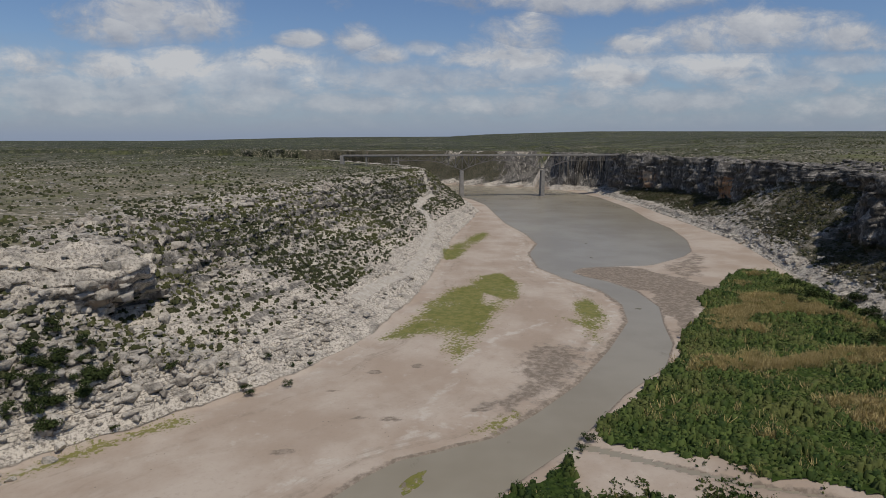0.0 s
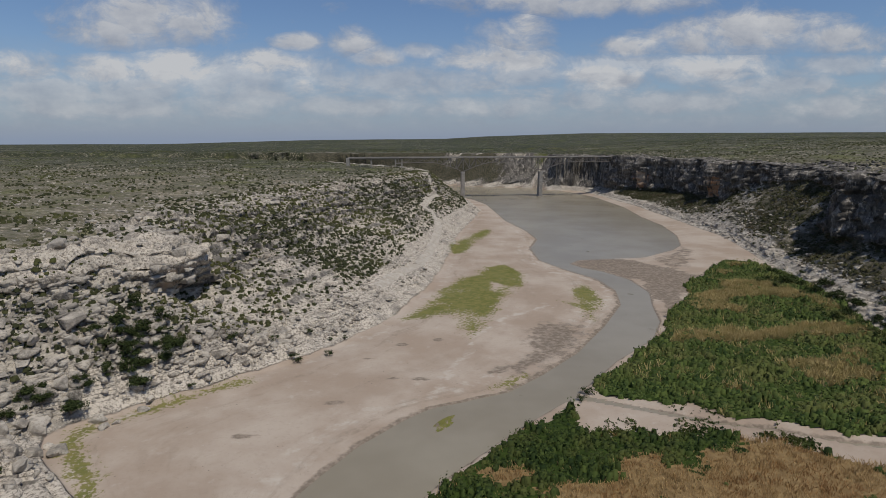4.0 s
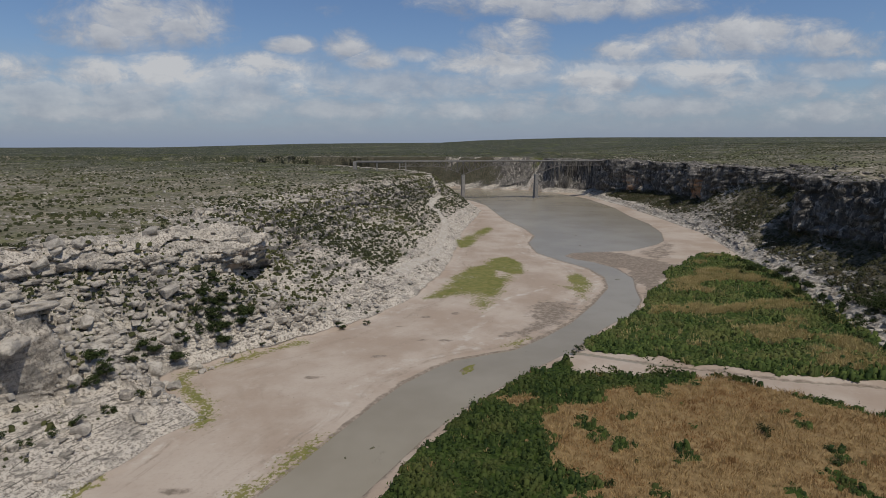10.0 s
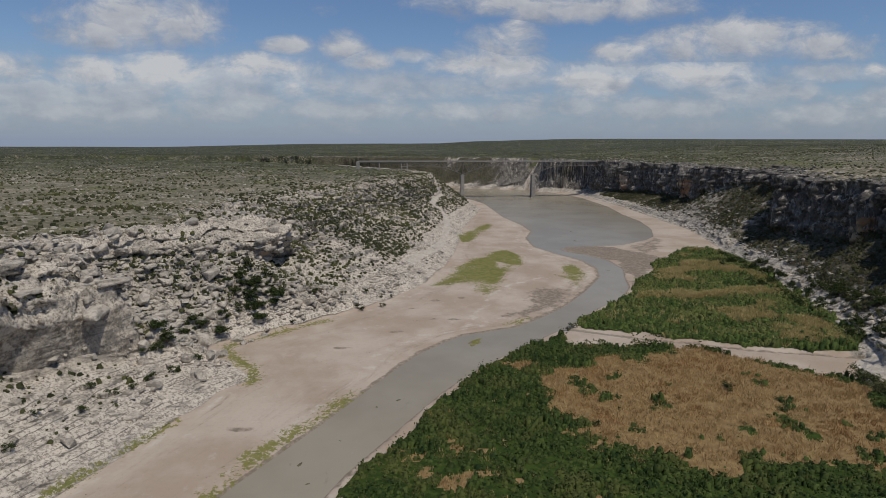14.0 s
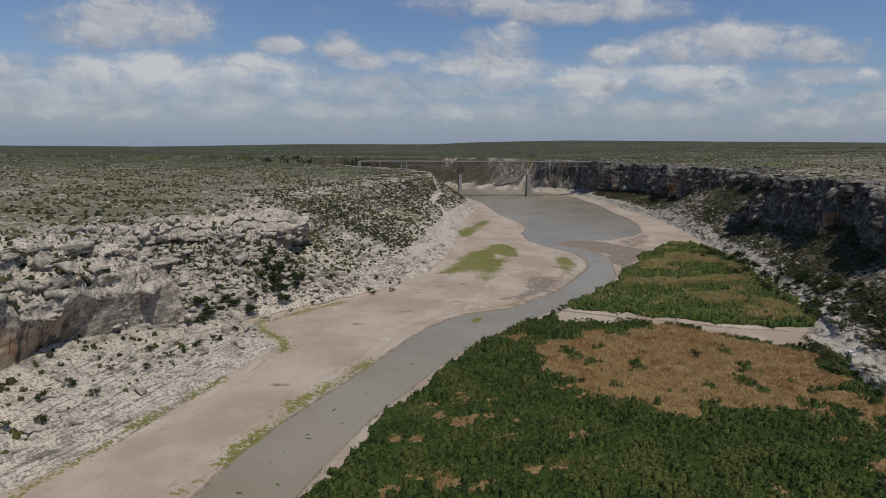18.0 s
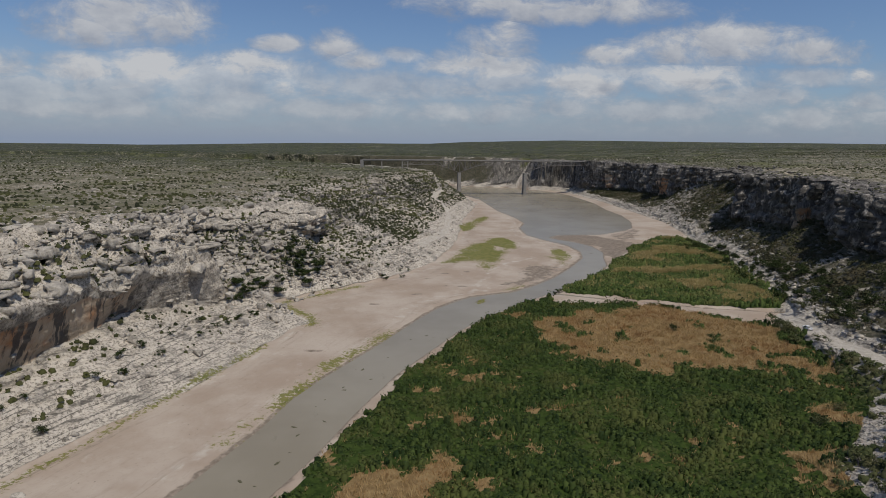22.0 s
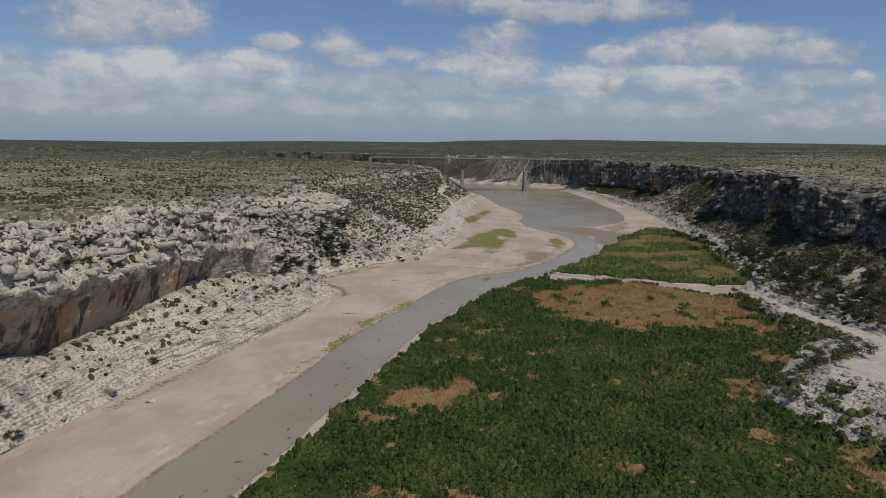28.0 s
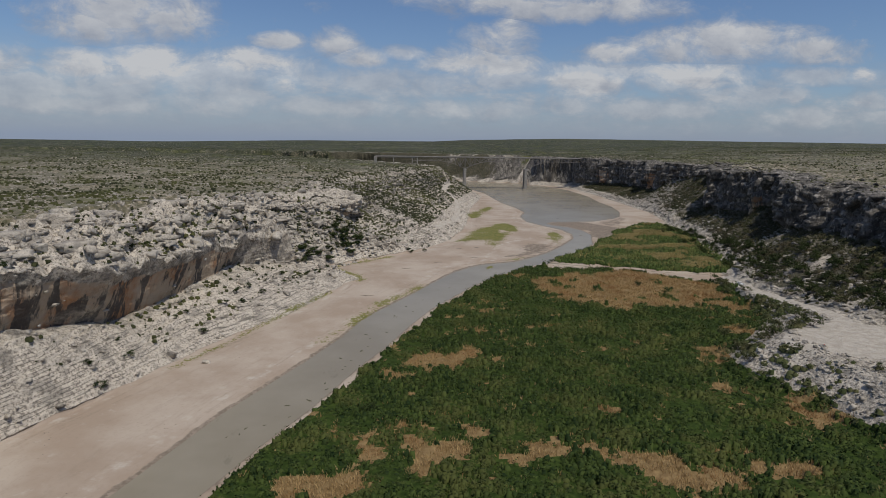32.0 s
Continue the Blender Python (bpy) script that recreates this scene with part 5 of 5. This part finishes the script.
    co, q = leaf_cloud(pos, size * 1.05, size * (1.7 + 1.1 * mound), 17, size * 0.24, 0.5, 0.7)
    stuff("riverside_thicket", co, q, THICKET, "dense dark green thicket on the river flat", "thicket")
    pos = scatter((far > 0.5) * (1 - dry_far * 0.8), 7500)
    mound = fbm(pos[:, 0], pos[:, 1], 0 * pos[:, 0], 12, 3, 89)
    size = 0.75 + 0.75 * rng.random(len(pos))
    co, q = leaf_cloud(pos, size * 1.05, size * (2.0 + 1.2 * mound), 14, size * 0.30, 0.8, 0.8)
    stuff("reed_thicket", co, q, REED, "green reed thicket beside the river bend", "thicket")
    pos = scatter(stands * (near > 0.4) * np.clip(dry_near, 0.02, 1), 8500)
    co, q = blades(pos, 0.9 + 0.8 * rng.random(len(pos)), 0.55, 10, 0.075)
    stuff("dry_grass_patch", co, q, DRY, "tawny dry grass among the green thicket", "dry grass")
    pos = scatter((far > 0.4) * np.clip(dry_far, 0.01, 1), 8000)
    co, q = blades(pos, 2.0 + 1.0 * rng.random(len(pos)), 0.7, 12, 0.10)
    stuff("dry_reed_patch", co, q, STRAW, "straw-coloured dry reeds in the green stand", "dry grass")
    # a low uneven layer under the plants, dark green with dry-coloured patches
    for name, w, dry, lab in (("thicket_litter", near, dry_near, "dark green layer with tawny patches under the thicket"), ("reed_litter", far, dry_far, "dark green layer with straw-coloured patches under the reeds")):
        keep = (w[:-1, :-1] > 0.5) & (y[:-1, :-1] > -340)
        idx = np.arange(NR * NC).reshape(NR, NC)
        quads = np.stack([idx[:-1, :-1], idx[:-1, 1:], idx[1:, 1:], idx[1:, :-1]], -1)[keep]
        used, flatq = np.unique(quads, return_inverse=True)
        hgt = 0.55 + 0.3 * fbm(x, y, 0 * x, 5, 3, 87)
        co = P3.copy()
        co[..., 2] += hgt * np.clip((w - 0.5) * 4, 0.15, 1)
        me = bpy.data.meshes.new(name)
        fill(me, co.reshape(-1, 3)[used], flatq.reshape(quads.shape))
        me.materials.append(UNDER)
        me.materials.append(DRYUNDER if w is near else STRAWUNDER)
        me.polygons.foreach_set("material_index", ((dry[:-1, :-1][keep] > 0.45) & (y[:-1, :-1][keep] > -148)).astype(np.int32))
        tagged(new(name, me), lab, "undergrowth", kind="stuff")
    isle = np.exp(-(((x + 4 - 0.5 * (y - 126)) / 3.2) ** 2 + ((y - 126) / 8) ** 2)) * (z > 0.5) * (s > 9) * (s < 12)
    pos = scatter(isle + 1e-12, 260)
    size = 0.4 + 0.4 * rng.random(260)
    co, q = leaf_cloud(pos, size, size, 14, size * 0.4)
    stuff("island_weeds", co, q, THICKET, "low green weeds on the small sandbar", "weeds")
    # weeds along the muddy margins and on the sandy strip
    strip = ((s > 12.0) & (s < 13.0)) * (near < 0.5) * (far < 0.5) * (y > 60) * (y < 134) * (x > 36) * (G["road"] < 0.2)
    tufts = sstep(fbm(x, y, 0 * x, 11, 3, 76), 0.05, 0.4) * (0.1 + np.exp(-((y - 118 + 0.12 * x) / 5) ** 2) * (x < 95))
    pos = scatter(strip * tufts + 1e-9, 700)
    size = 0.25 + 0.5 * rng.random(700)
    co, q = leaf_cloud(pos, size, size, 8, size * 0.5)
    stuff("strip_weeds", co, q, THICKET, "small green weeds on the sandy strip", "weeds")


build_plants()


# ---- single bushes, boulders and small things ----
def bush_kind(seed, mat, leaves, label):
    """A bush of unit radius: a few bent stems and a loose, uneven crown of leaves."""
    global rng
    keep, rng = rng, np.random.default_rng(seed)
    b = empty("bush", 0, 0, -200)
    lobes = rng.normal(size=(7, 3)) * np.array([0.48, 0.48, 0.25]) + np.array([0, 0, 0.62])
    for k in range(4):
        tip = lobes[k]
        mid = Vector((tip[0] * 0.35, tip[1] * 0.35, tip[2] * 0.5))
        bm = beam((0.05 * k - 0.07, 0.03, -0.25), mid, 0.07, 0.07)
        beam(mid, tip, 0.045, 0.045, bm)
        part("stem", bm, TWIG, b)
    co, q = leaf_cloud(lobes, 0.38 + 0.25 * rng.random(7), 0.36 + 0.25 * rng.random(7), leaves, np.full(7, 0.078), 0.4)
    me = bpy.data.meshes.new("foliage")
    fill(me, co, q)
    me.materials.append(mat)
    f = new("foliage", me)
    f.parent = b
    rng = keep
    return tagged(b, label, "bush")


def place(kinds, spots, group, sizes, lift=0.0, lean=0.0):
    for i, (x, y) in enumerate(spots):
        r = sizes[0] + (sizes[1] - sizes[0]) * random.random()
        ob = copy_thing(kinds[i % len(kinds)], pose(x, y, ground_z(x, y) + lift * r, lean * random.uniform(-1, 1), lean * random.uniform(-1, 1), random.uniform(0, 360))
                        @ Matrix.Diagonal((r * random.uniform(0.85, 1.25), r * random.uniform(0.85, 1.2), r * random.uniform(0.75, 1.1), 1)))
        ob["group"] = group


def drop_kind(ob):
    for o in list(ob.children_recursive) + [ob]:
        bpy.data.objects.remove(o)


big = [bush_kind(300 + k, BUSH, 190, "large dark green bush at the foot of the limestone slope") for k in range(3)]
place(big, [(-126, 99), (-123, 103), (-127, 104), (-119, 128), (-122, 129), (-108, 143), (-99, 150), (-103, 147), (-112, 138), (-94, 153), (-123, 119), (-105, 151), (-98, 144), (-110, 158), (-104, 160), (-114, 152), (-100, 162), (-108, 166), (-113, 131), (-124, 94), (-121, 97), (-92, 160), (-107, 155), (-103, 155), (-111, 150), (-96, 158), (-100, 167)],
      "bushes at the slope's foot", (2.3, 3.5))
small = [bush_kind(320 + k, BUSH, 80, "small green bush growing among pale rock ledges") for k in range(3)]
spots = [(-86, 150), (-55, 174), (-45, 181), (-58, 175), (-41, 198), (-73, 199), (-36, 320), (5, 453), (4, 483), (-78, 171), (-129, 112), (-138, 121), (-46, 195), (-26, 303), (-65, 180), (-54, 195),
         (-148, -18), (-165, -70), (-184, -79), (-170, -66), (-170, -14), (-160, -15), (-158, -8), (-163, -52), (-145, 22), (-141, 31), (-136, 45), (-146, 9), (-131, 64), (-125, 64), (-119, 76), (-169, -47),
         (-134, 30), (-128, 52), (-122, 70), (-114, 84), (-110, 96), (-140, 14), (-20, 330), (-44, 300), (-12, 420), (14, 520), (30, 590), (-66, 260), (-50, 250)]
place(small, spots, "bushes on the ledges", (1.2, 2.4))
side = [bush_kind(340 + k, ROADSIDE, 95, "dusty green bush beside the gravel road") for k in range(3)]
place(side, [(126, 62), (124, 38), (119, 26), (115, 4), (112, -8), (108, -24), (104, -33), (97, -40), (120, 48), (117, 16), (64, -52), (76, -48), (82, -45), (88, -42), (67, -56), (73, -54), (79, -51), (92, -44), (97, -47), (84, -50), (61, -64), (72, -71), (84, -93), (75, -24),
             (141, 42), (136, 18), (135, -4), (136, -30), (134, -14), (144, 60), (150, 84), (88, -14), (128, 70)], "bushes along the road", (2.2, 4.0))
shade = [bush_kind(360 + k, BUSH, 90, "dark bush on the steep slope under the cliff") for k in range(3)]
place(shade, [(136 + 34 * random.random() + 0.17 * max(y, 0), y) for y in range(-60, 300, 3)], "bushes under the cliff", (2.2, 4.2))
tuft = [bush_kind(380 + k, BUSH, 80, "dark green shrub standing out of the dry grass") for k in range(2)]
place(tuft, [(22, 47), (85, 52), (75, 68), (88, 58), (-62, -70), (-78, -86), (40, 138), (44, 143)], "shrubs in the flat", (1.5, 2.4))
for k in big + small + side + shade + tuft:
    drop_kind(k)

# boulders fallen to the foot of the slopes
kinds = []
for k in range(6):
    bm = rock_mesh(500 + k, 2)
    me = bpy.data.meshes.new("boulder")
    bm.to_mesh(me)
    bm.free()
    me.materials.append(BOULDER)
    kinds.append(tagged(new("boulder", me), "weathered pale limestone boulder fallen below the cliff", "boulder"))
random.seed(11)
toe_spots = []
for i in range(80):
    y = random.uniform(84, 186)
    a = float(np.interp(y, [84, 100, 114, 148, 160, 177, 190], [-100, -106, -106, -90, -74, -54, -46]))
    toe_spots.append((a - random.random() ** 1.4 * 46, y))
place(kinds, toe_spots, "boulders below the slope", (0.9, 2.6), 0.15, 25)
place(kinds, [(random.uniform(-168, -112), random.uniform(102, 158)) for _ in range(60)], "boulders on the slope", (1.4, 3.4), 0.1, 25)
right_spots = []
for i in range(70):
    y = random.uniform(70, 460)
    a = float(np.interp(y, [70, 88, 140, 229, 333, 460], [144, 152, 170, 204, 231, 256]))
    right_spots.append((a + random.random() ** 1.6 * 16 - 2, y))
place(kinds, right_spots, "boulders along the talus", (0.8, 2.3), 0.1, 25)
place(kinds, [(random.uniform(-205, -125) + 0.2 * y, y) for y in [random.uniform(-60, 250) for _ in range(55)]], "blocks on the rim", (1.0, 2.8), 0.1, 20)
place(kinds, [(random.uniform(62, 84), random.uniform(-104, -52)) for _ in range(40)], "rubble under the parking place", (0.5, 1.3), 0.1, 25)
for k in kinds:
    drop_kind(k)


# floating mats of dead weed
def weed_mat(seed):
    r = np.random.default_rng(seed)
    n = 18
    a = np.linspace(0, 2 * math.pi, n, endpoint=False)
    rad = 0.45 + 0.55 * r.random(n)
    bm = bmesh.new()
    ring = [bm.verts.new((math.cos(t) * q * 1.5, math.sin(t) * q * 0.6, 0.0)) for t, q in zip(a, rad)]
    inner = [bm.verts.new((math.cos(t) * q * 0.9, math.sin(t) * q * 0.36, 0.07 + 0.05 * r.random())) for t, q in zip(a, rad)]
    for i in range(n):
        bm.faces.new((ring[i], ring[(i + 1) % n], inner[(i + 1) % n], inner[i]))
    bm.faces.new(inner)
    me = bpy.data.meshes.new("weed_mat")
    bm.to_mesh(me)
    bm.free()
    me.materials.append(ALGAE)
    return tagged(new("weed_mat", me), "dark mat of dead weed floating on the river", "weed mat")


mats = [weed_mat(k) for k in range(4)]
random.seed(21)
drift = [(-118, -99), (-115, -98), (-113, -93), (-92, -68), (-88, -51), (-83, -30), (-79, -17), (-81, -25), (-94, -62), (-101, -88), (-81, -12), (-91, -39), (-88, -48), (-64, 33), (-69, 16), (-76, 2), (-73, -8),
         (-83, -31), (-53, 45), (-60, 24), (-75, 7), (-69, 14), (-45, 65), (-37, 71), (-97, -75), (-104, -80), (-108, -92), (-86, -42), (105, 265), (107, 330), (118, 384), (112, 408), (96, 470), (130, 440)]
for i, (x, y) in enumerate(drift):
    k = random.uniform(0.35, 1.1) * (1.6 if y > 200 else 1)
    m = copy_thing(mats[i % 4], pose(x + random.uniform(-1, 1), y + random.uniform(-1, 1), 0.005, 0, 0, random.uniform(0, 180)) @ Matrix.Diagonal((k, k, k, 1)))
    m["group"] = "weed mats on the river"
for k in mats:
    drop_kind(k)


# white pickup parked on the gravel road
def build_pickup(x, y, rz):
    t = empty("pickup_truck", x, y, ground_z(x, y) + 0.05, rz)
    part("body", box(5.4, 1.9, 0.62, 0, 0, 0.45, 0.09), PAINT, t)
    cab = part("cab", box(2.1, 1.75, 0.72, 0.25, 0, 1.05, 0.10, 0.82), PAINT, t)
    part("windscreen", box(0.05, 1.4, 0.5, 1.24, 0, 1.12, 0.0), GLASS, cab)
    part("rear_window", box(0.05, 1.3, 0.42, -0.74, 0, 1.18, 0.0), GLASS, cab)
    for side in (-1, 1):
        part("side_window", box(1.5, 0.05, 0.40, 0.25, side * 0.83, 1.16, 0.0), GLASS, cab)
        part("bed_side", box(1.9, 0.09, 0.36, -1.7, side * 0.88, 1.05, 0.03), PAINT, t)
        part("headlight", box(0.06, 0.36, 0.18, 2.70, side * 0.68, 0.80, 0.02), GREY, t)
        part("tail_light", box(0.06, 0.16, 0.32, -2.70, side * 0.84, 0.78, 0.02), REDP, t)
        part("mirror", box(0.14, 0.22, 0.16, 0.95, side * 1.02, 1.18, 0.03), GREY, cab)
        for wx in (-1.65, 1.65):
            bm = bmesh.new()
            bmesh.ops.create_cone(bm, cap_ends=True, segments=24, radius1=0.39, radius2=0.39, depth=0.26)
            bmesh.ops.bevel(bm, geom=[e for e in bm.edges if len(e.link_faces) == 2 and e.calc_face_angle(0) > 1], offset=0.05, segments=2, affect="EDGES")
            bm.transform(Matrix.Translation((wx, side * 0.86, 0.39)) @ Matrix.Rotation(math.pi / 2, 4, "X"))
            w = part("wheel", bm, RUBBER, t)
            bm = bmesh.new()
            bmesh.ops.create_cone(bm, cap_ends=True, segments=20, radius1=0.22, radius2=0.18, depth=0.06)
            bm.transform(Matrix.Translation((wx, side * 1.0, 0.39)) @ Matrix.Rotation(-side * math.pi / 2, 4, "X"))
            part("rim", bm, STEEL, w)
    part("tailgate", box(0.08, 1.7, 0.36, -2.62, 0, 1.05, 0.03), PAINT, t)
    part("front_bumper", box(0.16, 1.86, 0.22, 2.72, 0, 0.44, 0.05), GREY, t)
    part("rear_bumper", box(0.14, 1.86, 0.2, -2.74, 0, 0.44, 0.05), GREY, t)
    tagged(t, "white pickup truck parked on the pale gravel road", "pickup truck")


build_pickup(134.2, 59.5, 80)


# by the parking place: a stone bin and two marker posts
def build_bin(x, y):
    b = empty("litter_bin", x, y, ground_z(x, y), 20)
    part("body", box(2.2, 1.4, 1.25, 0, 0, -0.1, 0.06, 0.95), CONCRETE, b)
    part("lid", box(2.35, 1.55, 0.16, 0, 0, 1.15, 0.04), GREY, b, "dark flat lid")
    tagged(b, "squat grey concrete bin with a dark lid", "litter bin")


def build_post(x, y):
    p = empty("marker_post", x, y, ground_z(x, y))
    part("post", box(0.16, 0.16, 1.5, 0, 0, -0.2, 0.02), RUST, p)
    part("cap", box(0.22, 0.22, 0.22, 0, 0, 1.28, 0.03), REDP, p, "red top")
    tagged(p, "rusty marker post with a red top at the gravel edge", "post")


build_bin(98.5, -41)
build_post(82, -73)
build_post(101, -38)
